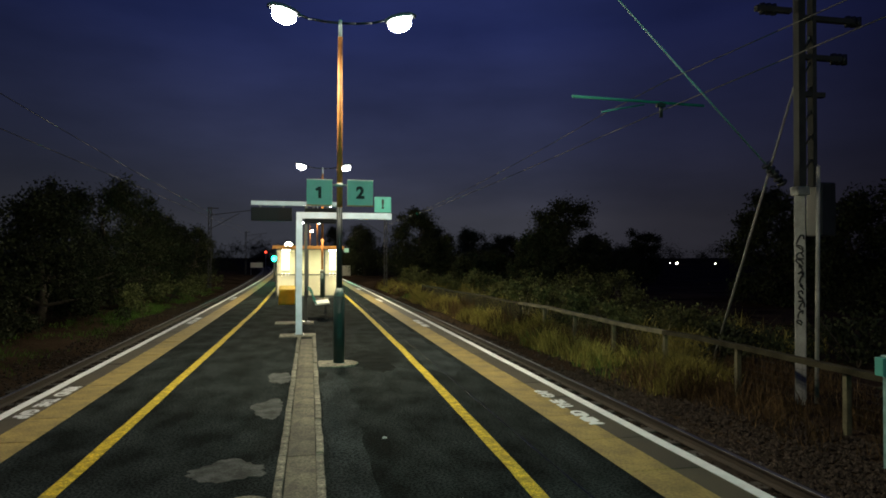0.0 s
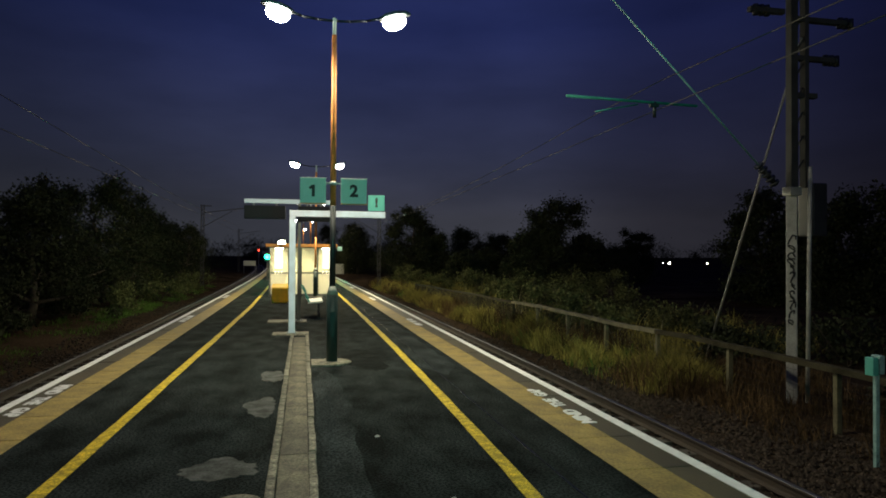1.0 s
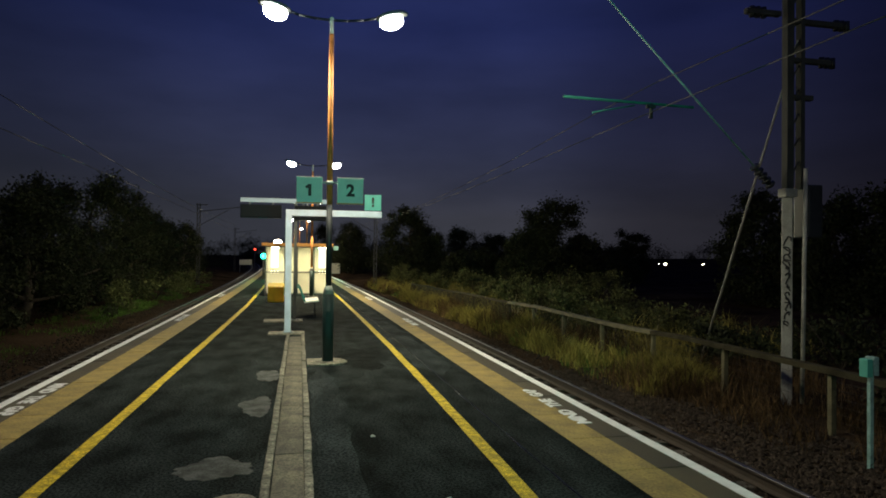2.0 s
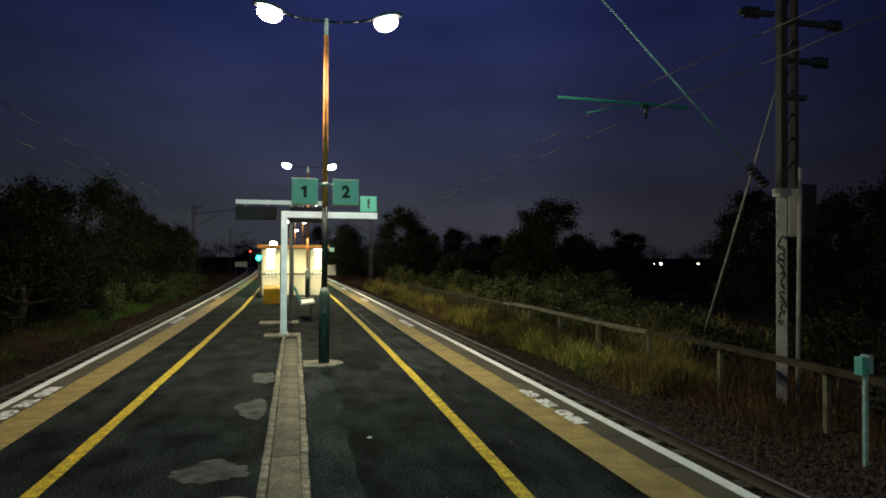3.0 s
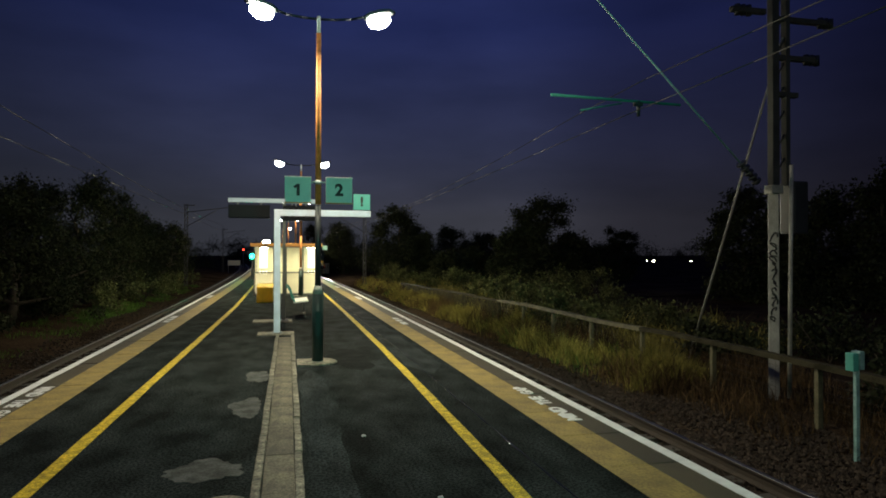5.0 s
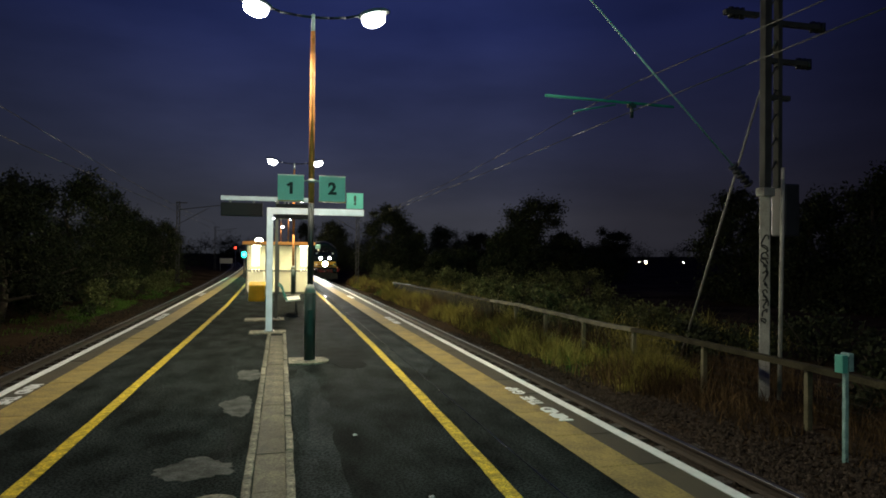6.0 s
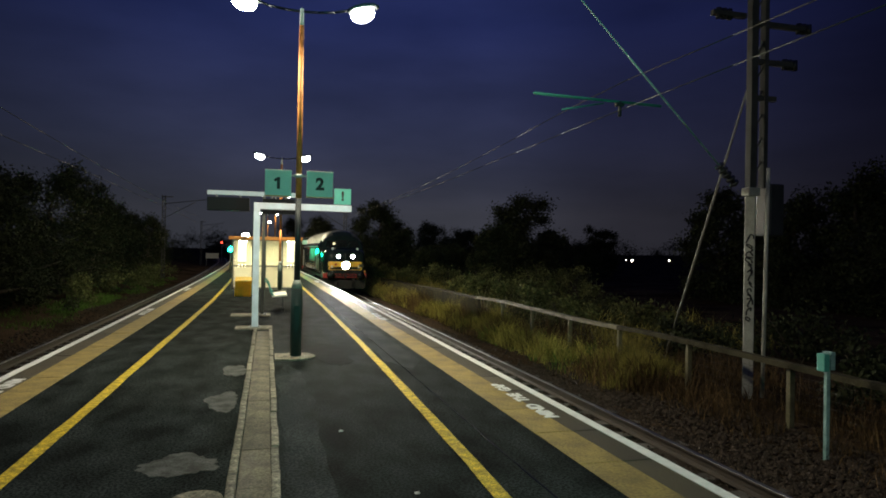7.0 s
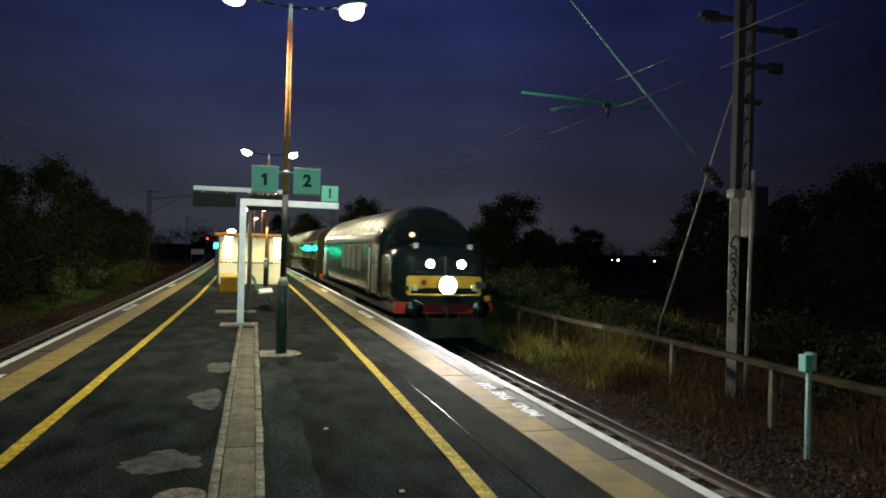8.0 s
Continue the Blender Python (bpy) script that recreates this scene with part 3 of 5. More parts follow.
# ---- sign gantry (an upright with one long arm) and the display gantry behind it ----
def gantry(name, label, y, post_x, w, x0, x1, z0, z1, mat, post_mat=None):
    root = thing(name, label, "sign gantry", pose(0, y, 0))
    bm = bmesh.new()
    box(bm, post_x - w / 2, post_x + w / 2, -w / 2, w / 2, 0.035, z0, 0.008)
    part("upright", bm, post_mat or mat, root)
    bm = bmesh.new()
    box(bm, x0, x1, -w / 2, w / 2, z0, z1, 0.008)
    part("arm", bm, mat, root)
    bm = bmesh.new()
    box(bm, post_x - 0.11, post_x + 0.11, -0.11, 0.11, 0.022, 0.036, 0.003)
    foot = part("base_plate", bm, M["grey_metal"], root)
    for sx in (-1, 1):
        for sy in (-1, 1):
            bm = bmesh.new()
            tube(bm, (post_x + sx * 0.08, sy * 0.08, 0.036), (post_x + sx * 0.08, sy * 0.08, 0.055), 0.012, 0.012, 6)
            part("bolt", bm, M["grey_metal"], foot)
    return root


gantry("sign_gantry", "pale blue-grey steel upright with one long arm", 14.3, -0.225, 0.13, -0.29, 1.75, 2.50, 2.635, M["pale_paint"])
g2 = gantry("display_gantry", "pale steel gantry carrying two dark train displays", 17.1, -0.10, 0.075, -1.46, 0.80, 2.99, 3.10, M["pale_paint"], M["shelter_frame"])
for x0, x1, z0, z1 in ((-1.45, -0.45, 2.60, 2.93), (-0.13, 0.66, 2.55, 2.93)):
    d = part("display", (lambda b: (box(b, x0, x1, -0.14, 0.14, z0, z1, 0.015), b)[1])(bmesh.new()), M["screen"], g2, "unlit dark train display")
    for hx in (x0 + 0.22, x1 - 0.22):
        bm = bmesh.new()
        tube(bm, (hx, 0, z1), (hx, 0, 2.995), 0.025, 0.025, 8)
        part("hanger", bm, M["grey_metal"], d)
    bm = bmesh.new()
    box(bm, x0 + 0.05, x1 - 0.05, -0.146, -0.138, z0 + 0.05, z1 - 0.05)
    part("screen", bm, M["screen"], d)
square_sign("warning_sign", 1.555, 14.27, 2.655, 0.36, 0.34, "!", 0.27, "small pale teal warning sign on the gantry arm", M["sign_teal"], rim=False)

# paving slabs at the feet
for nm, x0, x1, y0, y1 in (("foot_slab_1", -0.62, 0.13, 14.05, 14.55), ("foot_slab_2", -0.85, 0.1, 16.75, 17.4), ("foot_slab_3", 0.135, 0.47, 10.02, 10.62)):
    bm = bmesh.new()
    box(bm, x0, x1, y0, y1, -0.01, 0.022, 0.006)
    solid(nm, bm, M["kerb"], "pale concrete slab at a gantry foot", "paving slab", "structure")


# ---- shelter ----
def shelter(y):
    x0, x1, d, h = -1.43, 1.22, 2.6, 2.17
    root = thing("waiting_shelter", "brightly lit cream waiting shelter with orange fascia", "shelter", pose(0.05, y, 0))
    for z in (0.06, 0.97, h - 0.14):
        bm = bmesh.new()
        box(bm, x0, x1, -0.03, 0.03, z - 0.03, z + 0.03, 0.005)
        part("rail", bm, M["shelter_frame"], root)
    for x in (x0 + 0.03, x0 + 0.80, -0.13, x0 + 1.98, x1 - 0.03):
        bm = bmesh.new()
        box(bm, x - 0.03, x + 0.03, -0.032, 0.032, 0.0, h - 0.1, 0.005)
        part("mullion", bm, M["shelter_frame"], root)
    for side, x in (("w", x0), ("e", x1)):
        bm = bmesh.new()
        box(bm, x - 0.01, x + 0.01, 0.06, d, 0.10, h - 0.14)
        part("side_pane", bm, M["glass"], root)
    xs = [x0 + 0.06, x0 + 0.77, -0.16, x0 + 1.95, x1 - 0.06]
    for a, b in zip(xs, xs[1:]):
        bm = bmesh.new()
        box(bm, a + 0.03, b - 0.03, -0.006, 0.006, 1.01, h - 0.18)
        part("pane", bm, M["glass"], root).visible_shadow = False
        bm = bmesh.new()
        box(bm, a + 0.03, b - 0.03, -0.006, 0.006, 0.10, 0.93)
        part("lower_panel", bm, M["panel_white"], root, "milky lower panel lit from inside")
    bm = bmesh.new()
    box(bm, x0, x1, d, d + 0.06, 0.0, h - 0.12)
    part("back_wall", bm, M["cream"], root, "cream panelled back wall")
    for k in range(8):
        bm = bmesh.new()
        xx = x0 + 0.2 + k * 0.32
        box(bm, xx - 0.012, xx + 0.012, d - 0.02, d, 0.05, h - 0.15, 0.003)
        part("batten", bm, M["cream"], root)
    bm = bmesh.new()
    box(bm, x0 - 0.12, x1 + 0.12, -0.16, d + 0.16, h - 0.11, h - 0.04, 0.01)
    roof = part("roof", bm, M["shelter_frame"], root, "flat dark roof")
    bm = bmesh.new()
    box(bm, x0 - 0.13, x1 + 0.13, -0.19, -0.16, h - 0.13, h, 0.006)
    part("fascia", bm, M["orange_trim"], roof, "orange fascia board")
    bm = bmesh.new()
    box(bm, x0 + 0.25, x1 - 0.25, d - 0.5, d - 0.08, 0.42, 0.47, 0.012)
    part("bench_seat", bm, M["cream"], root)
    for xx in (x0 + 0.5, -0.1, x1 - 0.5):
        bm = bmesh.new()
        box(bm, xx - 0.03, xx + 0.03, d - 0.4, d - 0.2, 0.0, 0.42, 0.005)
        part("bench_leg", bm, M["cream"], root)
    for xx in (x0 + 0.38, x1 - 0.30):
        bm = bmesh.new()
        box(bm, xx - 0.14, xx + 0.14, 0.35, 1.7, h - 0.19, h - 0.125, 0.02)
        part("ceiling_lamp", bm, M["tube"], root, "glowing ceiling lamp")
        bm = bmesh.new()
        box(bm, xx - 0.17, xx + 0.17, 0.28, 0.33, 1.14, h - 0.22, 0.02)
        part("light_panel", bm, M["diffuser"], root, "glowing upright diffuser panel")
        for dx in (-0.13, 0.0, 0.13):
            bm = bmesh.new()
            tube(bm, (xx + dx, 0.3, 0.12), (xx + dx, 0.3, 1.02), 0.028, 0.028, 10)
            part("strip_light", bm, M["strip"], root, "softly glowing strip")
    return root


SHELTER_Y = 27.9
shelter(SHELTER_Y)
for xx in (-1.05, 0.92):
    data = bpy.data.lights.new("shelter_light", "AREA")
    data.shape, data.size, data.size_y, data.energy, data.color = "RECTANGLE", 0.3, 1.4, 48, (1.0, 0.90, 0.62)
    new("shelter_light", data).matrix_world = pose(xx + 0.05, SHELTER_Y + 1.0, 1.96)

# round bulkhead lamp above the shelter's fascia
bl = thing("bulkhead_lamp", "round glowing bulkhead lamp on the shelter roof", "lamp", pose(-0.92 + 0.05, SHELTER_Y - 0.1, 2.13))
bm = bmesh.new()
tube(bm, (0, 0, 0), (0, 0, 0.05), 0.12, 0.12, 16)
part("base", bm, M["grey_metal"], bl)
bm = bmesh.new()
ball(bm, (0, 0, 0.09), 0.125, 1.3, 1, 0.75)
part("globe", bm, M["tube"], bl)


# ---- grit bin, bench ----
gb = thing("grit_bin", "yellow plastic grit bin with a sloping lid", "grit bin", pose(-0.80, 24.2, 0))
bm = bmesh.new()
loft(bm, [[Vector((sx * w, sy * dd, z)) for sx, sy in ((-1, -1), (1, -1), (1, 1), (-1, 1))] for w, dd, z in ((0.265, 0.225, 0.0), (0.28, 0.24, 0.03), (0.27, 0.225, 0.50))], smooth=False)
bmesh.ops.bevel(bm, geom=bm.edges[:], offset=0.015, segments=2, affect="EDGES")
part("tub", bm, M["yellow_bin"], gb)
bm = bmesh.new()
loft(bm, [[Vector((sx * w, sy * dd, z + (0.13 if sy > 0 and k else 0))) for sx, sy in ((-1, -1), (1, -1), (1, 1), (-1, 1))] for k, (w, dd, z) in enumerate(((0.295, 0.25, 0.505), (0.28, 0.235, 0.54)))], smooth=False)
bmesh.ops.bevel(bm, geom=bm.edges[:], offset=0.02, segments=2, affect="EDGES")
part("lid", bm, M["yellow_bin"], gb)

be = thing("platform_bench", "pale metal platform bench with curved blue-green arms", "bench", pose(0.36, 18.0, 0))
bm = bmesh.new()
box(bm, -0.17, 0.22, 0, 1.5, 0.40, 0.44, 0.015, pose(0, 0, 0, 0, -6, 0))
part("seat", bm, M["white_plate"], be)
for yy in (0.05, 1.45):
    bm = bmesh.new()
    path_tube(bm, [(-0.42, yy, 0.82), (-0.36, yy, 0.80), (-0.30, yy, 0.70), (-0.25, yy, 0.52), (-0.18, yy, 0.43)], 0.022)
    part("arm", bm, M["sign_teal"], be)
    bm = bmesh.new()
    tube(bm, (0.08, yy, 0.0), (0.08, yy, 0.41), 0.010)
    part("leg", bm, M["dark_metal"], be)
    bm = bmesh.new()
    box(bm, 0.03, 0.13, yy - 0.05, yy + 0.05, 0.0, 0.012, 0.003)
    part("foot_plate", bm, M["dark_metal"], be)


# ---- signals ----
def signal(x, y, z, label):
    root = thing("railway_signal", label, "signal", pose(x + bend(y), y, 0))
    bm = bmesh.new()
    tube(bm, (0, 0.06, 0), (0, 0.06, z + 0.25), 0.05, 0.05, 10)
    part("post", bm, M["grey_metal"], root)
    bm = bmesh.new()
    box(bm, -0.2, 0.2, -0.1, 0.1, z - 0.3, z + 0.3, 0.02)
    head = part("head", bm, M["dark_metal"], root)
    bm = bmesh.new()
    ball(bm, (0, -0.105, z), 0.15, 1, 0.35, 1)
    part("lens", bm, M["green_light"], head, "glowing green lens")
    bm = bmesh.new()
    for k in range(9):
        a = math.pi * k / 8
        b = math.pi * (k + 1) / 8
        if k < 8:
            vs = [bm.verts.new((0.165 * math.cos(q), yy, z + 0.165 * math.sin(q))) for q, yy in ((a, -0.1), (b, -0.1), (b, -0.26), (a, -0.26))]
            bm.faces.new(vs)
    bmesh.ops.solidify(bm, geom=bm.faces[:], thickness=0.006)
    part("hood", bm, M["dark_metal"], head)


def departure_signal():
    """Faces up the line, so that its back is to the platform's near end."""
    x, y, z = SIGNAL_AT
    root = thing("railway_signal", "tall green-lit platform signal on a grey post", "signal", pose(x, y, 0))
    bm = bmesh.new()
    tube(bm, (0, -0.1, 0), (0, -0.1, z + 0.5), 0.055, 0.05, 12)
    part("post", bm, M["grey_metal"], root)
    bm = bmesh.new()
    box(bm, -0.22, 0.22, -0.06, 0.12, z - 0.45, z + 0.45, 0.03)
    head = part("head", bm, M["dark_metal"], root)
    bm = bmesh.new()
    ball(bm, (0, 0.125, z), 0.12, 1, 0.35, 1)
    part("lens", bm, M["green_light"], head, "glowing green lens")
    bm = bmesh.new()
    box(bm, -0.14, 0.14, -0.24, 0.04, 0.0, 0.03, 0.005)
    part("base_plate", bm, M["grey_metal"], root)


departure_signal()
signal(-1.98, 47.0, 1.62, "green-lit colour signal at the far platform edge")
signal(2.5, 47.0, 1.62, "green-lit colour signal at the far platform edge")


# small teal sign on a thin bracket at the shelter's corner
sg = thing("shelter_sign", "small teal sign on a bracket at the shelter corner", "sign", pose(1.40, 27.8, 1.90))
bm = bmesh.new()
box(bm, 0.0, 0.20, -0.012, 0.012, 0.0, 0.17, 0.004)
part("panel", bm, M["sign_lit"], sg)
bm = bmesh.new()
tube(bm, (-0.12, 0.0, 0.09), (0.0, 0.0, 0.09), 0.012, 0.012, 8)
part("bracket", bm, M["grey_metal"], sg)


def white_board(x, y, w, h, z, label):
    root = thing("equipment_board", label, "trackside board", pose(x, y, ground_height(x, y) - 0.05))
    gz = ground_height(x, y) - 0.05
    for q in (-w / 2 + 0.08, w / 2 - 0.08):
        bm = bmesh.new()
        tube(bm, (q, 0.05, 0), (q, 0.05, z + h - gz), 0.035, 0.035, 8)
        part("leg", bm, M["grey_metal"], root)
    bm = bmesh.new()
    box(bm, -w / 2, w / 2, -0.006, 0.006, z - gz, z + h - gz)
    part("panel", bm, M["panel_white"], root)


white_board(5.1, 95.0, 1.28, 1.45, -0.83, "white plastic board on two legs beside the track")
white_board(7.03, 95.0, 0.47, 0.65, -0.32, "small white plastic board beside the track")
white_board(-8.3, 108.0, 1.9, 0.8, 0.15, "white plastic board on two legs beside the track")

# red signal far down the line
rs = thing("railway_signal", "distant red-lit signal beside the track", "signal", pose(-9.6, 150, ground_height(-9.6, 150)))
gz = ground_height(-9.6, 150)
bm = bmesh.new()
tube(bm, (0, 0.1, 0), (0, 0.1, 3.4 - gz), 0.07, 0.07, 8)
part("post", bm, M["grey_metal"], rs)
bm = bmesh.new()
box(bm, -0.25, 0.25, -0.1, 0.1, 2.4 - gz, 3.6 - gz, 0.03)
part("head", bm, M["dark_metal"], rs)
bm = bmesh.new()
ball(bm, (0, -0.12, 3.0 - gz), 0.2, 1, 0.4, 1)
part("lens", bm, M["red_light"], rs)

# ---- overhead line masts and wires ----
def far_mast(name, x, y, h, side, label):
    root = thing(name, label, "catenary mast", pose(x + bend(y), y, ground_height(x + bend(y), y) - 0.05), group="catenary masts")
    bm = bmesh.new()
    for sx, sy in ((-1, -1), (1, -1), (1, 1), (-1, 1)):
        box(bm, sx * 0.11 - 0.02, sx * 0.11 + 0.02, sy * 0.11 - 0.02, sy * 0.11 + 0.02, 0, h)
    for k in range(int(h / 0.45)):
        z = k * 0.45
        for s in (-1, 1):
            tube(bm, (-0.11, s * 0.11, z), (0.11, s * 0.11, z + 0.45), 0.012, 0.012, 5)
    part("column", bm, M["mast_steel"], root)
    bm = bmesh.new()
    tube(bm, (0, 0, h - 0.7), (side * 3.3, 0, h - 0.25), 0.03, 0.03, 8)
    part("cantilever", bm, M["mast_steel"], root)
    bm = bmesh.new()
    tube(bm, (0, 0, h - 1.9), (side * 2.4, 0, h - 0.5), 0.025, 0.025, 8)
    part("strut", bm, M["mast_steel"], root)
    bm = bmesh.new()
    box(bm, -0.2, 0.7, -0.03, 0.03, h - 0.15, h - 0.08)
    part("cap_arm", bm, M["mast_steel"], root)


far_mast("catenary_mast", -7.6, 58, 6.9, 1, "dark lattice overhead-line mast beside the track")
far_mast("catenary_mast", 7.0, 56, 6.6, -1, "dark lattice overhead-line mast beside the track")
far_mast("catenary_mast", -7.6, 108, 6.9, 1, "dark lattice overhead-line mast beside the track")
far_mast("catenary_mast", 7.0, 106, 6.9, -1, "dark lattice overhead-line mast beside the track")


def wire(name, x, z, sag, label, r=0.007, y0=-15, span=48.0, start=9.8):
    bm = bmesh.new()
    pts = []
    y = y0
    while y < 200:
        u = ((y - start) / span) % 1.0
        pts.append((x + bend(y) + 0.2 * math.sin((y - start) / span * math.pi), y, z - sag * 4 * u * (1 - u)))
        y += 2.4
    path_tube(bm, pts, r, 6)
    solid(name, bm, M["wire"], label, "overhead wire", group="overhead wires")


wire("contact_wire", 5.35, 3.95, 0.06, "thin dark contact wire above the track")
wire("catenary_wire", 5.35, 4.40, 0.42, "thin dark sagging catenary wire above the track")
wire("contact_wire", -4.8, 3.70, 0.06, "thin dark contact wire above the track")
wire("catenary_wire", -4.8, 4.30, 0.40, "thin dark sagging catenary wire above the track")


def near_mast():
    y = 9.8
    gz = ground_height(8.13, y) - 0.05
    root = thing("catenary_mast", "pale graffiti-marked mast with dark steel top and arms", "catenary mast", pose(8.26, y, gz), group="catenary masts")
    Z = lambda z: z - gz
    X = lambda x: x - 8.26
    bm = bmesh.new()
    turn = pose(0, 0, 0, 0, 0, -38)
    box(bm, -0.085, 0.085, -0.06, 0.06, 0, Z(2.75), 0.015, turn)
    col = part("lower_column", bm, M["mast"], root, "pale lower column with dark scrawls")
    rng = random.Random(4)
    z = Z(0.55)
    while z < Z(2.05):
        bm = bmesh.new()
        pts = []
        wide, tall, spin, shift = rng.uniform(0.035, 0.068), rng.uniform(0.04, 0.09), rng.choice((-1, 1)) * rng.uniform(0.7, 1.6), rng.uniform(-0.015, 0.015)
        for k in range(7):
            a = k / 6 * 2 * math.pi * rng.uniform(0.55, 0.9)
            pts.append(turn @ Vector((wide * math.cos(a * spin + rng.random()) + shift, -0.062, z + tall * math.sin(a) + 0.02 * rng.random())))
        path_tube(bm, pts, 0.013, 5)
        part("scrawl", bm, M["black"], col, "black spray scrawl")
        z += rng.uniform(0.09, 0.16)
    bm = bmesh.new()
    box(bm, -0.11, 0.13, -0.10, 0.10, Z(2.75), Z(2.90), 0.02)
    part("collar", bm, M["mast"], root)
    for x0, x1 in ((-0.06, 0.08), (0.22, 0.30)):
        bm = bmesh.new()
        box(bm, x0, x1, -0.07, 0.07, Z(2.9), Z(7.2), 0.01)
        part("upper_column", bm, M["mast_steel"], root, "dark upper steel column")
    k = 0
    z = Z(3.1)
    while z < Z(7.0):
        bm = bmesh.new()
        tube(bm, (0.06, 0, z), (0.24, 0, z + 0.3), 0.015, 0.015, 6)
        part("lacing", bm, M["mast_steel"], root)
        z += 0.42
    bm = bmesh.new()
    tube(bm, (X(8.47), -0.12, Z(-0.8)), (X(8.53), -0.12, Z(3.25)), 0.035, 0.035, 10)
    part("cable_pipe", bm, M["mast"], root, "pale cable pipe")
    bm = bmesh.new()
    box(bm, X(8.60), X(8.90), -0.1, 0.25, Z(2.05), Z(2.98), 0.03)
    part("transformer_box", bm, M["dark_metal"], root, "dark equipment box")
    for x0, x1, z0 in ((7.42, 8.1, 5.93), (8.3, 9.35, 5.83), (8.25, 9.1, 5.15), (8.3, 8.75, 4.5)):
        bm = bmesh.new()
        box(bm, X(x0), X(x1), -0.05, 0.05, Z(z0) - 0.045, Z(z0) + 0.045, 0.01)
        part("cross_arm", bm, M["mast_steel"], root)
    for x0, z0 in ((7.55, 5.93), (9.25, 5.83), (8.95, 5.15)):
        for k in range(3):
            bm = bmesh.new()
            tube(bm, (X(x0) + k * 0.11, 0, Z(z0) - 0.09), (X(x0) + k * 0.11, 0, Z(z0) + 0.09), 0.05, 0.05, 10)
            part("insulator", bm, M["dark_metal"], root)
    # bracket towards the track
    bm = bmesh.new()
    tube(bm, (X(7.95), 0, Z(2.93)), (X(7.60), 0, Z(3.27)), 0.045, 0.045, 10)
    for k in range(5):
        u = k / 4
        p = Vector((X(7.93 - 0.30 * u), 0, Z(2.95 + 0.29 * u)))
        tube(bm, p, p + Vector((-0.03, 0, 0.03)), 0.085, 0.085, 12)
    part("stay_insulator", bm, M["dark_metal"], root, "ribbed insulator")
    bm = bmesh.new()
    tube(bm, (X(7.60), 0, Z(3.27)), (X(4.55), 0, Z(6.2)), 0.015, 0.015, 10)
    part("stay_tube", bm, M["stay"], root, "slim green stay tube")
    bm = bmesh.new()
    tube(bm, (X(6.43), 0, Z(4.21)), (X(4.10), 0, Z(4.25)), 0.022, 0.022, 10)
    part("registration_tube", bm, M["arm_green"], root, "green registration tube")
    bm = bmesh.new()
    tube(bm, (X(5.65), 0, Z(4.23)), (X(5.65), 0, Z(3.98)), 0.03, 0.03, 8)
    box(bm, X(5.57), X(5.72), -0.03, 0.03, Z(4.15), Z(4.21))
    part("dropper_clamp", bm, M["dark_metal"], root)
    bm = bmesh.new()
    tube(bm, (X(5.35), 0, Z(4.18)), (X(4.6), 0, Z(4.02)), 0.012, 0.012, 8)
    part("steady_arm", bm, M["arm_green"], root)
    # raking strut from the mast top down to the ground
    bm = bmesh.new()
    tube(bm, (X(9.43), 4.33, Z(-1.0)), (X(8.466), 0, Z(5.515)), 0.029, 0.020, 10)
    part("raking_strut", bm, M["mast"], root, "pale raking strut")


near_mast()


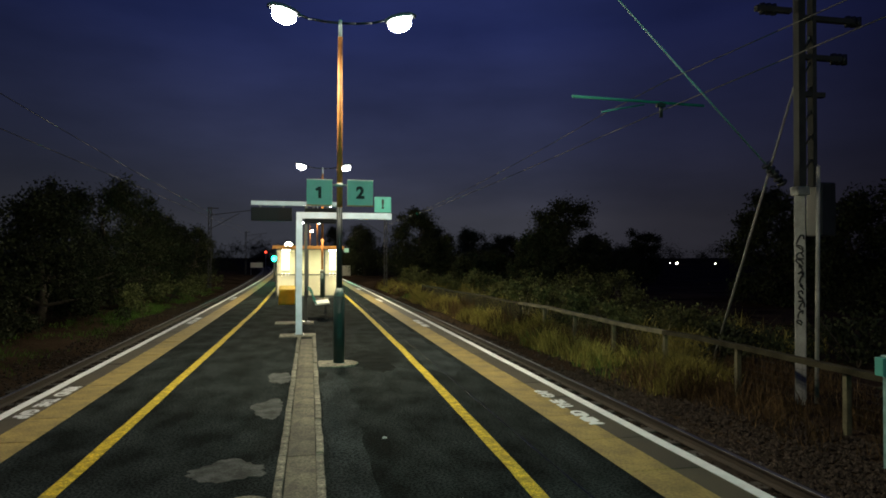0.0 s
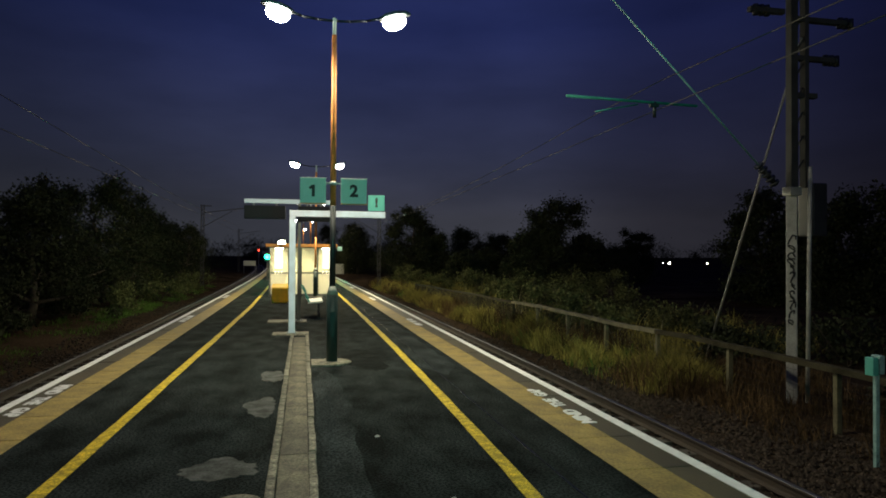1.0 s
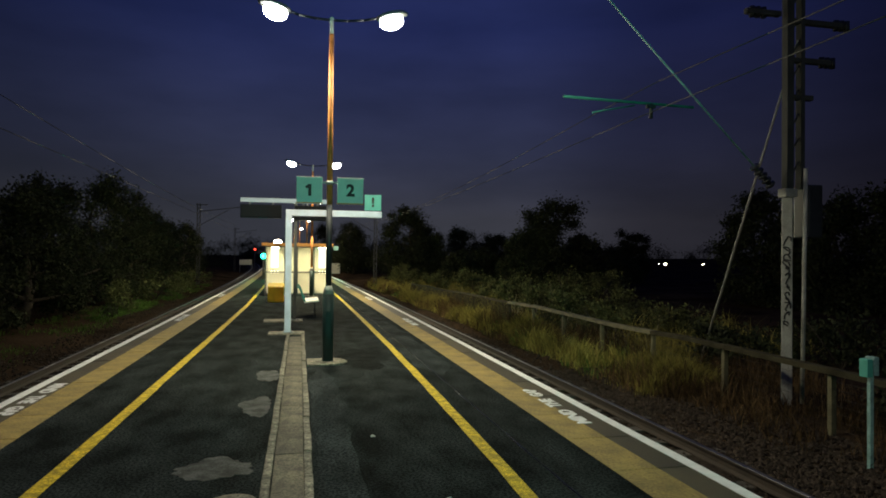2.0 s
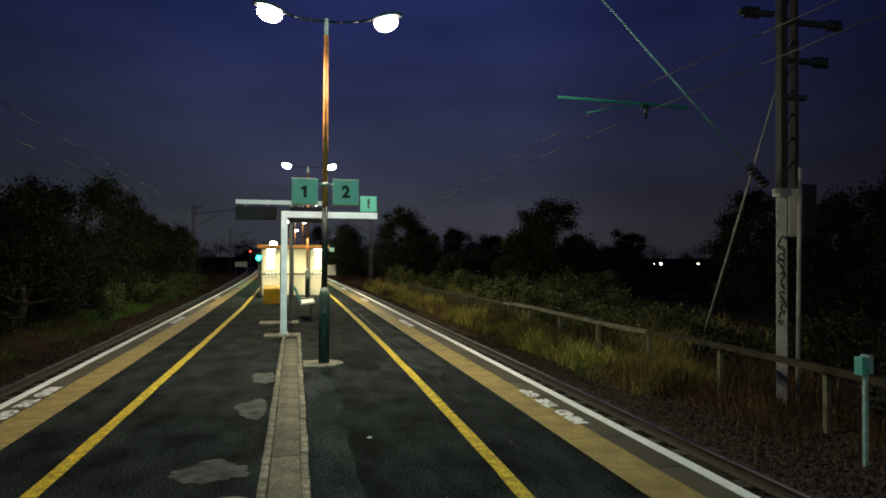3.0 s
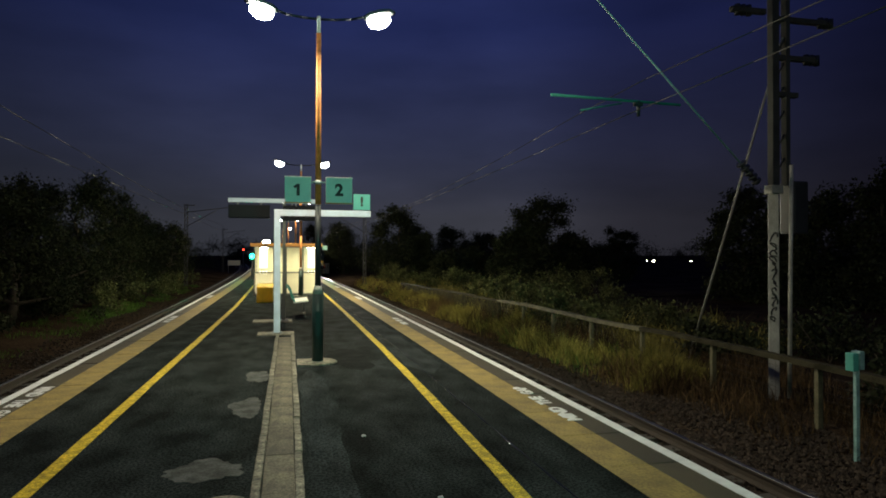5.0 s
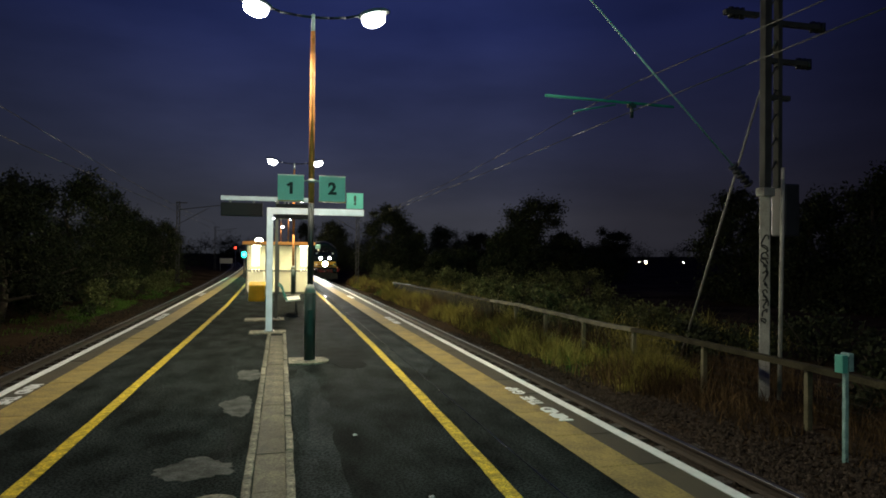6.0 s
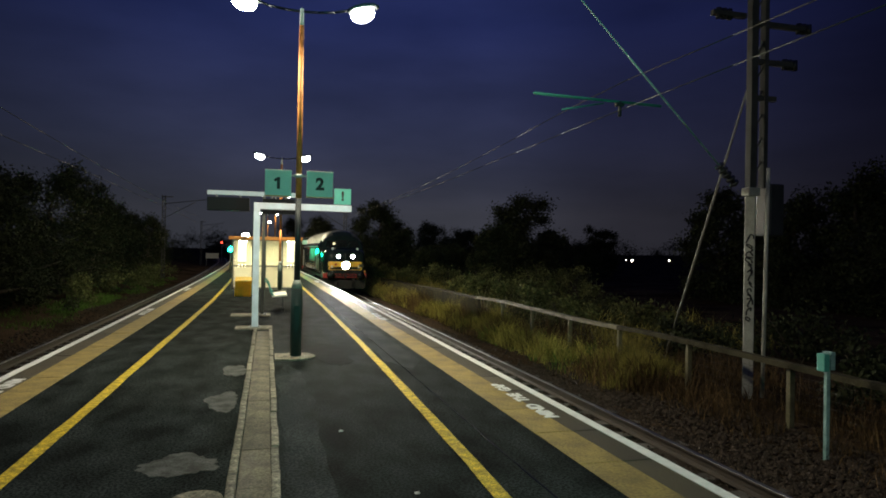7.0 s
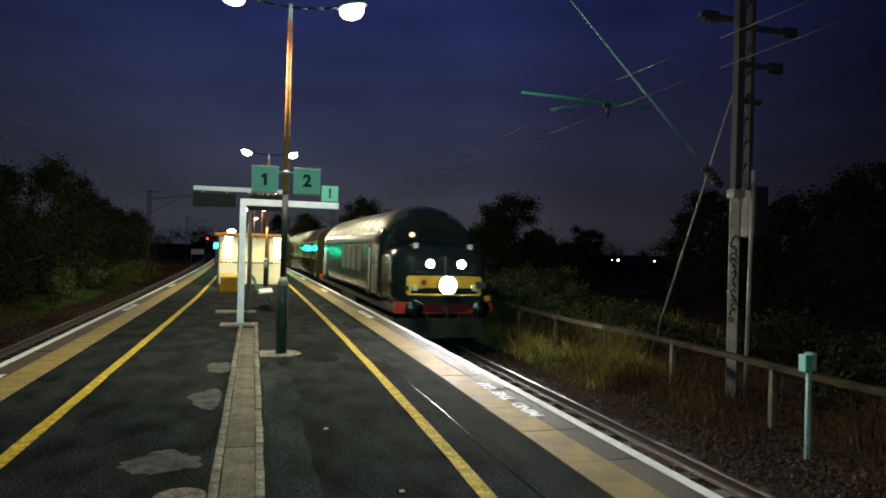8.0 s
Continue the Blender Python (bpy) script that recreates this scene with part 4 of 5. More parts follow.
# ---- fence along the far side of the track ----
def make_fence():
    X0 = 7.7
    root = thing("lineside_fence", "weathered timber post-and-rail fence with wire mesh", "fence", pose(0, 0, 0))
    ys = [0.79 + 2.47 * k for k in range(18)]
    rng = random.Random(8)
    top = lambda y: 0.09 - max(0, y - 20) * 0.0075 + 0.02 * math.sin(y * 0.7)
    for y in ys:
        bm = bmesh.new()
        x = X0 + bend(y)
        box(bm, x - 0.045, x + 0.045, y - 0.04, y + 0.04, ground_height(x, y) - 0.2, top(y) - 0.02, 0.01)
        part("post", bm, M["wood"] if y < 23 else M["dim_wood"], root)
    for a, b in zip(ys, ys[1:]):
        for dz, hh in ((0.0, 0.085),):
            bm = bmesh.new()
            pts = []
            for y in (a - 0.03, (a + b) / 2, b - 0.035):
                x = X0 + bend(y) - 0.03
                z = top(y) + dz + rng.uniform(-0.012, 0.012)
                pts.append([Vector((x + sx, y, z + sz)) for sx, sz in ((-0.075, -hh), (0.075, -hh), (0.075, 0), (-0.075, 0))])
            loft(bm, pts, smooth=False)
            bmesh.ops.recalc_face_normals(bm, faces=bm.faces)
            # only rails between 11 and 23 m look lamplit; shade is coloured into the rest
            part("top_rail", bm, M["wood"] if 11 < a < 23 else M["dim_wood"], root)
        if a > 23:
            # narrow upright pales close these bays
            bm = bmesh.new()
            n = int((b - a) / 0.125)
            for k in range(n):
                y = a + (k + 0.5) * (b - a) / n
                x = X0 + bend(y) - 0.06
                drop = rng.uniform(-0.05, 0.06)
                box(bm, x - 0.009, x + 0.009, y - 0.022, y + 0.022, ground_height(x, y) - 0.05, top(y) - 0.085 - drop)
            tagged(part("boarding", bm, M["dim_wood"], root, "narrow brown upright pales"), kind="stuff")
    bm = bmesh.new()
    for a, b in zip(ys, ys[1:]):
        ga, gb_ = ground_height(X0, a), ground_height(X0, b)
        for k in range(9):
            u = k / 8
            tube(bm, (X0 + bend(a), a, ga + (top(a) - 0.08 - ga) * u), (X0 + bend(b), b, gb_ + (top(b) - 0.08 - gb_) * u), 0.002, 0.002, 4)
        n = 14
        for k in range(1, n):
            y = a + (b - a) * k / n
            g = ga + (gb_ - ga) * k / n
            tube(bm, (X0 + bend(y), y, g), (X0 + bend(y), y, top(y) - 0.06), 0.002, 0.002, 4)
    tagged(part("wire_mesh", bm, M["rail"], root, "rusty wire mesh"), kind="stuff")


make_fence()

# small teal cabinet on a post beside the track
cb = thing("lineside_cabinet", "small teal location cabinet on a thin post", "signal cabinet", pose(7.11, 6.97, ground_height(7.11, 6.97) - 0.02))
gz = ground_height(7.11, 6.97) - 0.02
bm = bmesh.new()
box(bm, -0.026, 0.026, -0.026, 0.026, 0, 0.44 - gz, 0.006)
part("post", bm, M["post_teal"], cb)
bm = bmesh.new()
box(bm, -0.115, -0.03, -0.07, 0.06, 0.19 - gz, 0.42 - gz, 0.012)
part("box", bm, M["sign_teal"], cb)
bm = bmesh.new()
box(bm, -0.024, 0.052, -0.08, 0.06, 0.21 - gz, 0.445 - gz, 0.012)
part("cover", bm, M["post_teal"], cb)

# scraps of litter
for nm, x, y, z in (("on the platform asphalt", 0.68, 6.0, 0.004), ("on the platform asphalt", 1.02, 4.35, 0.004), ("in the lineside stones", 7.6, 6.2, ground_height(7.6, 6.2) + 0.02)):
    bm = bmesh.new()
    rng = random.Random(int(y * 10))
    n = 7
    lo = [bm.verts.new((x + 0.028 * math.cos(6.28 * k / n) * rng.uniform(0.6, 1.2), y + 0.03 * math.sin(6.28 * k / n) * rng.uniform(0.6, 1.2), z + rng.uniform(0, 0.012))) for k in range(n)]
    mid_ = bm.verts.new((x, y, z + 0.018))
    for k in range(n):
        bm.faces.new((lo[k], lo[(k + 1) % n], mid_))
    bmesh.ops.solidify(bm, geom=bm.faces[:], thickness=0.001)
    solid("paper_scrap", bm, M["paper"], "small crumpled white paper scrap " + nm, "litter")


# ---- greenery ----
def leaf_cloud(centers, radii, count, size, rng, flat=0.8):
    """Quads scattered in clumps: vertices and faces."""
    k = rng.integers(0, len(centers), count)
    d = rng.standard_normal((count, 3))
    d /= np.linalg.norm(d, axis=1, keepdims=True)
    r = np.abs(rng.normal(0.62, 0.36, (count, 1)))
    p = centers[k] + d * r * radii[k][:, None] * np.array([1, 1, flat])
    u = rng.standard_normal((count, 3))
    u /= np.linalg.norm(u, axis=1, keepdims=True)
    w = np.cross(u, rng.standard_normal((count, 3)))
    w /= np.linalg.norm(w, axis=1, keepdims=True)
    s = size * rng.uniform(0.5, 1.3, (count, 1))
    v = np.stack([p - u * s, p + w * s * 0.5, p + u * s, p - w * s * 0.5], 1).reshape(-1, 3)
    f = np.arange(count * 4).reshape(-1, 4)
    return v, f


def mesh_np(name, v, f, mat):
    me = bpy.data.meshes.new(name)
    me.from_pydata(v.tolist(), [], f.tolist())
    me.materials.append(mat)
    return me


def tree(x, y, h, w, seed, leaves=5000, size=0.13, mat="leaf", label="dark leafy tree at dusk", bare=0.25):
    rng = np.random.default_rng(seed)
    gz = ground_height(x, y) - 0.05
    root = thing("tree", label, "tree", pose(x, y, gz), group="lineside trees")
    bm = bmesh.new()
    p = Vector((0, 0, 0))
    r = 0.035 * h
    limbs = []
    n = 5
    for k in range(n):
        q = p + Vector((rng.normal() * 0.05 * h, rng.normal() * 0.05 * h, h * 0.8 / n))
        tube(bm, p, q, r, r * 0.75, 8)
        r *= 0.75
        p = q
        if k >= 0:
            for j in range(3):
                a = rng.uniform(0, 6.28)
                tip = p + Vector((math.cos(a) * w * rng.uniform(0.25, 0.48), math.sin(a) * w * rng.uniform(0.25, 0.48), h * rng.uniform(0.02, 0.20)))
                tip = p + Vector(((tip.x - p.x) * (1 - 0.16 * k), (tip.y - p.y) * (1 - 0.16 * k), tip.z - p.z))
                limbs.append(tip)
                tube(bm, p, tip, r * 0.6, r * 0.15, 6)
    limbs.append(p)
    part("trunk", bm, M["bark"], root)
    fill = []
    for _ in range(44):
        a, u = rng.uniform(0, 6.28), rng.uniform(bare, 0.93)
        rr = w * 0.42 * math.sqrt(max(0.05, 1 - ((u - 0.48) / 0.55) ** 2)) * rng.uniform(0.3, 1.0) * (1 - 0.9 * max(0, u - 0.55))
        fill.append((rr * math.cos(a), rr * math.sin(a), u * h))
    c = np.array([list(t) for t in limbs] + fill)
    rad = rng.uniform(0.12, 0.22, len(c)) * w * (1 - 0.35 * np.clip(c[:, 2] / h, 0, 1))
    v, f = leaf_cloud(c, rad, leaves, size, rng)
    v = v[np.repeat(v.reshape(-1, 4, 3)[:, :, 2].min(1) > h * bare * 0.3, 4)]
    f = np.arange(len(v)).reshape(-1, 4)
    ob = new("crown", mesh_np("crown", v, f, M[mat]))
    ob.parent = root
    return root


def bush(x, y, h, w, seed, leaves=2600, size=0.07, mat="leaf_lit", label="bramble bush beside the railway fence"):
    rng = np.random.default_rng(seed)
    gz = ground_height(x, y) - 0.03
    root = thing("bush", label, "bush", pose(x, y, gz), group="lineside bushes")
    for k in range(7):
        bm = bmesh.new()
        a = rng.uniform(0, 6.28)
        tube(bm, (0, 0, 0), (math.cos(a) * w * 0.3, math.sin(a) * w * 0.3, h * rng.uniform(0.5, 0.95)), 0.02, 0.006, 5)
        part("stem", bm, M["bark"], root)
    c = np.array([(rng.normal() * w * 0.25, rng.normal() * w * 0.25, h * rng.uniform(0.15, 0.8)) for _ in range(14)])
    v, f = leaf_cloud(c, rng.uniform(0.12, 0.24, 14) * max(w, h), leaves, size, rng)
    v = v[np.repeat(v.reshape(-1, 4, 3)[:, :, 2].min(1) > 0.02, 4)]
    f = np.arange(len(v)).reshape(-1, 4)
    ob = new("foliage", mesh_np("foliage", v, f, M[mat]))
    ob.parent = root


# bank of trees on the far side of the west track
for k, (x, y, h, w) in enumerate(((-9.5, 10, 4.2, 5), (-8.6, 15, 4.4, 5), (-10.5, 20, 4.9, 5.5), (-9.2, 25, 4.9, 5), (-10.2, 30, 5.3, 5.5),
                                  (-9.6, 35, 6.2, 5), (-9.8, 40, 5.9, 4.6), (-9.8, 46, 5.4, 4.6), (-10, 52, 5.0, 4.6), (-12.5, 60, 4.8, 5), (-13, 70, 4.6, 6),
                                  (-13, 82, 5.4, 6))):
    tree(x, y, h, w, 100 + k, 15000, 0.075, bare=0.05, label="dense dark tree on the railway bank")
for k, (x, y, h, w) in enumerate(((-8.7, 17, 1.3, 2.2), (-8.9, 22, 1.2, 2), (-8.7, 27, 1.6, 2.4), (-8.3, 33, 1.5, 2.2), (-8.0, 40, 1.7, 2.6), (-7.8, 48, 1.6, 2.6), (-8.6, 12, 1.3, 2.2))):
    # bushes past 30 m get the lighter leaves, as if lamps reached them
    bush(x, y, h, w, 200 + k, mat="leaf_lit" if y > 30 else "leaf", label="low dark bush beside the track")
# east side: skyline trees
for k, (x, y, h, w) in enumerate(((9.9, 63, 7.5, 6.4), (12.6, 64, 4.6, 4.6), (7.6, 94, 7.0, 6.6), (8.6, 112, 7.6, 7), (5.6, 142, 9.0, 8), (14.5, 78, 6.2, 7), (20.5, 82, 6.2, 7), (25.5, 84, 5.8, 7), (29.5, 80, 5.4, 6),
                                  (19.0, 46, 7.0, 6.6), (16.2, 46, 4.4, 4.6), (22.5, 50, 4.4, 5.0), (33.0, 62, 5.6, 5.2), (24.6, 31, 6.4, 5.5), (26.5, 28, 5.9, 5),
                                  (27.5, 24.5, 6.6, 6.0), (26, 19.5, 6.3, 6), (22, 14.5, 5.6, 5.5), (30, 27, 6.6, 6), (16, 58, 3.2, 4), (13.2, 54, 2.9, 3.5), (38, 70, 4.2, 5))):
    tree(x, y, h, w, 300 + k, 22000, 0.10, bare=0.02)
for k, (x, y, h, w) in enumerate(((8.2, 54, 2.2, 2.2), (8.6, 50, 1.8, 2), (9.4, 45, 1.6, 2.2), (11, 40, 1.9, 2.8), (12.5, 37, 2.0, 3), (14.5, 34, 2.2, 3), (16.5, 34, 2.2, 3),
                                  (10, 33, 1.3, 2), (10.5, 27, 1.4, 2.4), (12.5, 24, 1.5, 2.6), (9.4, 21, 1.1, 1.8), (11.5, 18, 1.3, 2.4), (10, 14, 1.1, 2), (12, 12.5, 1.3, 2.6),
                                  (9.2, 21.5, 1.5, 2.0), (9.6, 24.5, 1.7, 2.2), (9.0, 18.5, 1.2, 1.6), (9.6, 28, 1.7, 2.2), (9.8, 8.5, 1.1, 1.8), (11.5, 9, 1.3, 2.2), (10, 6.2, 1.2, 2))):
    # lamplight by leaf colour: lighter past 15 m, darker on the near bushes
    bush(x, y, h, w, 400 + k, mat="leaf_lit" if y > 15 else "leaf")


def grass(name, x0, x1, y0, y1, count, lo, hi, seed, mat="grass", label="tall dry grass along the railway fence", thin=1.4):
    rng = np.random.default_rng(seed)
    y = y0 + (y1 - y0) * rng.random(count) ** thin
    x = rng.uniform(x0, x1, count)
    # ragged tufts with feathered edges, short where they thin out
    thick = np.array([noise.noise(Vector((a * 0.8, b * 0.45, seed))) + 0.5 * noise.noise(Vector((a * 2.7, b * 1.9, seed + 7))) for a, b in zip(x, y)])
    rim = np.minimum(np.clip((x - x0) / 0.45, 0, 1), np.clip((x1 - x) / 0.45, 0, 1))
    dense = np.clip((thick + 0.28) / 0.6, 0, 1) * (0.25 + 0.75 * rim)
    keep = rng.random(count) < dense
    x, y, dense = x[keep], y[keep], dense[keep]
    n = len(x)
    bx = np.array([bend(b) for b in y])
    z = np.array([ground_height(a + c, b) for a, b, c in zip(x, y, bx)])
    h = lo + (hi - lo) * rng.random(n) ** 1.8
    h *= (0.35 + 0.75 * dense) * (0.75 + 0.5 * np.array([noise.noise(Vector((a * 1.7, b * 1.1, seed + 3))) for a, b in zip(x, y)]))
    a = rng.uniform(0, 6.28, n)
    lean = rng.normal(0, 0.42, (n, 2)) * h[:, None]
    wd = rng.uniform(0.003, 0.008, n) * (1 + y / 25)
    p = np.stack([x + bx, y, z - 0.02], 1)
    side = np.stack([np.cos(a) * wd, np.sin(a) * wd, 0 * a], 1)
    mid = p + np.stack([lean[:, 0] * 0.35, lean[:, 1] * 0.35, h * 0.6], 1)
    tip = p + np.stack([lean[:, 0], lean[:, 1], h], 1)
    v = np.stack([p - side, p + side, mid + side * 0.7, mid - side * 0.7, tip], 1).reshape(-1, 3)
    b0 = np.arange(n) * 5
    faces = [(i, i + 1, i + 2, i + 3) for i in b0] + [(i + 3, i + 2, i + 4) for i in b0]
    me = bpy.data.meshes.new(name)
    me.from_pydata(v.tolist(), [], faces)
    me.materials.append(M[mat])
    tagged(new(name, me), label, "grass", kind="stuff")


grass("grass", 6.55, 8.4, 11.5, 60, 120000, 0.18, 0.95, 21, thin=1.2)
grass("dead_stalks", 6.45, 8.6, 11.0, 60, 45000, 0.15, 1.0, 28, mat="dead", label="brown dead stems among the dry grass", thin=1.2)
grass("weeds", 6.5, 8.6, 11.5, 60, 22000, 0.10, 0.6, 30, mat="weed", label="green weeds among the dry grass", thin=1.2)
grass("grass", 8.4, 14, 14.5, 60, 32000, 0.3, 1.1, 22, label="rough grass behind the fence")
grass("dead_stalks", 6.8, 10.5, 3.0, 13.5, 26000, 0.12, 0.75, 24, mat="dead", label="sparse dead brown stalks beside the fence", thin=1.0)
grass("tall_stalks", 7.0, 7.6, 13.5, 24, 160, 0.5, 0.9, 26, mat="stalk", label="tall pale dry stalks in front of the fence", thin=1.0)
grass("tall_stalks", 7.9, 9.6, 14, 34, 500, 0.8, 1.5, 27, mat="stalk", label="tall pale dry stalks behind the fence", thin=1.0)
grass("weeds", -8.9, -6.5, 6, 60, 20000, 0.08, 0.28, 23, mat="weed", label="short green weeds on the railway bank")
grass("weeds", -8.1, -6.9, 27.5, 37, 14000, 0.12, 0.34, 29, mat="weed", label="bright green weeds below the bank bushes", thin=1.0)


# ---- far woods that close the view ----
def far_woods(name, x0, x1, y0, y1, h, count, seed, label):
    rng = np.random.default_rng(seed)
    n = 70
    u = rng.random(n)
    cx, cy = x0 + (x1 - x0) * u, y0 + (y1 - y0) * u + rng.normal(0, 2.5, n)
    top = h * (0.75 + 0.35 * np.array([noise.noise(Vector((a * 0.13, seed, 0.4))) for a in cx]))
    cz = top * rng.uniform(0.1, 0.8, n) - 1.0
    c = np.stack([cx, cy, cz], 1)
    v, f = leaf_cloud(c, rng.uniform(0.35, 0.6, n) * h, count, 0.03 * h - 0.012, rng)
    v[:, 2] = np.maximum(v[:, 2], -1.4)
    tagged(new(name, mesh_np(name, v, f, M["leaf"])), label, "woods", kind="stuff")


far_woods("far_woods", 6, 46, 100, 92, 4.6, 30000, 61, "dark distant woods along the horizon")
far_woods("far_woods", 9, 34, 66, 58, 2.4, 16000, 62, "dark scrub behind the railway fence")
far_woods("far_woods", -46, -13.5, 104, 124, 4.6, 18000, 63, "dark distant woods along the horizon")
far_woods("far_woods", -110, 60, 430, 430, 15, 40000, 66, "dark distant woods across the line")
far_woods("far_woods", -24, -13, 8, 70, 3.4, 26000, 64, "dense dark scrub on the railway bank")
far_woods("far_woods", 24, 30, 29, 8, 2.6, 16000, 65, "dark scrub behind the railway fence")

far_woods("far_woods", 95, 330, 345, 320, 14, 26000, 67, "dark distant woods behind the town lights")
far_woods("far_woods", 11.0, 12.5, 15, 34, 1.5, 40000, 66, "low dark brambles behind the railway fence")

# ---- far lights of the town ----
for x, y, z, r, hue in ((181.5, 300, -1.53, 0.75, "town"), (203.1, 300, -1.53, 0.42, "town"), (177.7, 300, -0.5, 0.25, "town"), (130.4, 300, 2.6, 0.22, "town_green"), (303.5, 300, 6.7, 0.36, "town_amber")):
    root = thing("street_light", {"town": "distant warm street light of the town", "town_green": "distant small green town light", "town_amber": "distant amber town light"}[hue], "street light", pose(x, y, ground_height(x, y)), group="town lights")
    gz = ground_height(x, y)
    z = max(z, gz + 0.6)
    bm = bmesh.new()
    tube(bm, (0, 0, 0), (0, 0, z - gz), 0.06, 0.05, 8)
    part("post", bm, M["dark_metal"], root)
    bm = bmesh.new()
    ball(bm, (0, 0, z - gz), r * 0.6)
    part("lamp", bm, M[hue], root)


# ---- the train ----
def section(y, half, z0, z1, roof, n=9, tumble=0.04):
    """A body section: flat sides, rounded roof."""
    pts = [(-half + tumble, z0), (-half, z0 + 0.5), (-half, z1)]
    for k in range(1, n):
        a = math.pi * (1 - k / n)
        pts.append((half * math.cos(a), z1 + (roof - z1) * math.sin(a)))
    pts += [(half, z1), (half, z0 + 0.5), (half - tumble, z0)]
    return [Vector((x, y, z)) for x, z in pts]


def bogie(parent, y, axles, r=0.55):
    bm = bmesh.new()
    span = (len(axles) - 1) * 0.5 * abs(axles[1] - axles[0]) + 0.75
    for s in (-1, 1):
        box(bm, s * 1.02 - 0.07, s * 1.02 + 0.07, y - span, y + span, 0.42, 0.78, 0.03)
        for a in axles:
            box(bm, s * 1.05 - 0.1, s * 1.05 + 0.1, y + a - 0.17, y + a + 0.17, 0.36, 0.70, 0.03)
    box(bm, -1, 1, y - 0.3, y + 0.3, 0.5, 0.75, 0.03)
    bg_ = part("bogie", bm, M["under"], parent)
    for a in axles:
        bm = bmesh.new()
        for s in (-1, 1):
            tube(bm, (s * 0.70, 0, 0), (s * 0.83, 0, 0), r, r, 24)
        tube(bm, (-0.75, 0, 0), (0.75, 0, 0), 0.09, 0.09, 10)
        for k in range(6):
            q = 2 * math.pi * k / 6
            for s in (-1, 1):
                tube(bm, (s * 0.82, 0.3 * math.cos(q), 0.3 * math.sin(q)), (s * 0.845, 0.3 * math.cos(q), 0.3 * math.sin(q)), 0.05, 0.05, 6)
        w = part("wheelset", bm, M["under"], bg_, at=pose(0, y + a, r))
        w["radius"] = r


def locomotive():
    root = thing("locomotive", "dark green diesel locomotive with yellow nose panel and bright headlight", "locomotive", pose(4.7, 20, RAIL_TOP))
    L = 18.0
    half, z0, z1, top = 1.34, 1.15, 3.0, 3.86
    bm = bmesh.new()
    cab = ((2.02, 1.20, 2.58, 3.46), (2.12, 1.29, 2.64, 3.60), (2.35, half, 2.70, 3.74), (2.75, half, 2.76, 3.83), (3.3, half, 2.80, top))
    rings = [section(y, w, z0, lo, hi, 14) for y, w, lo, hi in cab] + [section(L - y, w, z0, lo, hi, 14) for y, w, lo, hi in reversed(cab)]
    loft(bm, rings)
    bmesh.ops.recalc_face_normals(bm, faces=bm.faces)
    for f in bm.faces:
        if f.calc_center_median().z > 3.10 and abs(f.normal.y) < 0.5:
            f.material_index = 1
    body = part("body", bm, [M["loco_green"], M["loco_roof"]], root, "glossy dark green body")
    for end in (0, 1):
        Y = (lambda v: v) if not end else (lambda v: L - v)
        # nose
        bm = bmesh.new()
        prof = [(0.42, 0.84, 2.36), (0.46, 1.0, 2.52), (0.62, 1.14, 2.64), (1.1, 1.24, 2.72), (2.06, 1.31, 2.78)]
        rings = []
        for yy, hw, tp in prof:
            ring = []
            for k in range(24):
                a = 2 * math.pi * k / 24
                c, s = math.cos(a), math.sin(a)
                ex = 0.42
                ring.append(Vector((hw * math.copysign(abs(c) ** ex, c), Y(yy), (1.0 + tp) / 2 + (tp - 1.0) / 2 * math.copysign(abs(s) ** ex, s))))
            rings.append(ring)
        loft(bm, rings)
        bmesh.ops.recalc_face_normals(bm, faces=bm.faces)
        nose = part("nose", bm, M["loco_green"], root, "rounded dark green nose")
        if not end:
            bm = bmesh.new()
            rings = []
            for yy, hw, zz0, zz1 in ((0.375, 0.98, 1.44, 1.92), (0.47, 1.02, 1.42, 1.94)):
                rings.append([Vector((x, yy + 0.06 * abs(x / hw) ** 3, z)) for x, z in
                              [(-hw, zz0 + 0.05), (-hw + 0.05, zz0), (-hw * 0.6, zz0), (0, zz0), (hw * 0.6, zz0), (hw - 0.05, zz0), (hw, zz0 + 0.05),
                               (hw, zz1 - 0.05), (hw - 0.05, zz1), (hw * 0.6, zz1), (0, zz1), (-hw * 0.6, zz1), (-hw + 0.05, zz1), (-hw, zz1 - 0.05)]])
            loft(bm, rings, smooth=False)
            bmesh.ops.recalc_face_normals(bm, faces=bm.faces)
            part("warning_panel", bm, M["loco_yellow"], nose, "yellow warning panel")
            bm = bmesh.new()
            tube(bm, (0, 0.40, 1.71), (0, 0.31, 1.71), 0.215, 0.215, 24)
            part("headlight_rim", bm, M["dark_metal"], nose)
            bm = bmesh.new()
            ball(bm, (0, 0.305, 1.71), 0.2, 1, 0.25, 1, 3)
            lamp = part("headlight", bm, M["headlight"], nose, "dazzling white headlight")
            # seven added emitters in glowing tubes, no real bulbs, throw the narrow beam ahead
            for k in range(7):
                cx, cz = (0.0, 1.71) if k == 6 else (0.115 * math.cos(k * math.pi / 3), 1.71 + 0.115 * math.sin(k * math.pi / 3))
                bm = bmesh.new()
                bm.faces.new([bm.verts.new((cx + 0.025 * math.cos(q), 0.246, cz + 0.025 * math.sin(q))) for q in (2 * math.pi * j / 10 for j in range(10))])
                part("bulb", bm, M["beam"], lamp)
                bm = bmesh.new()
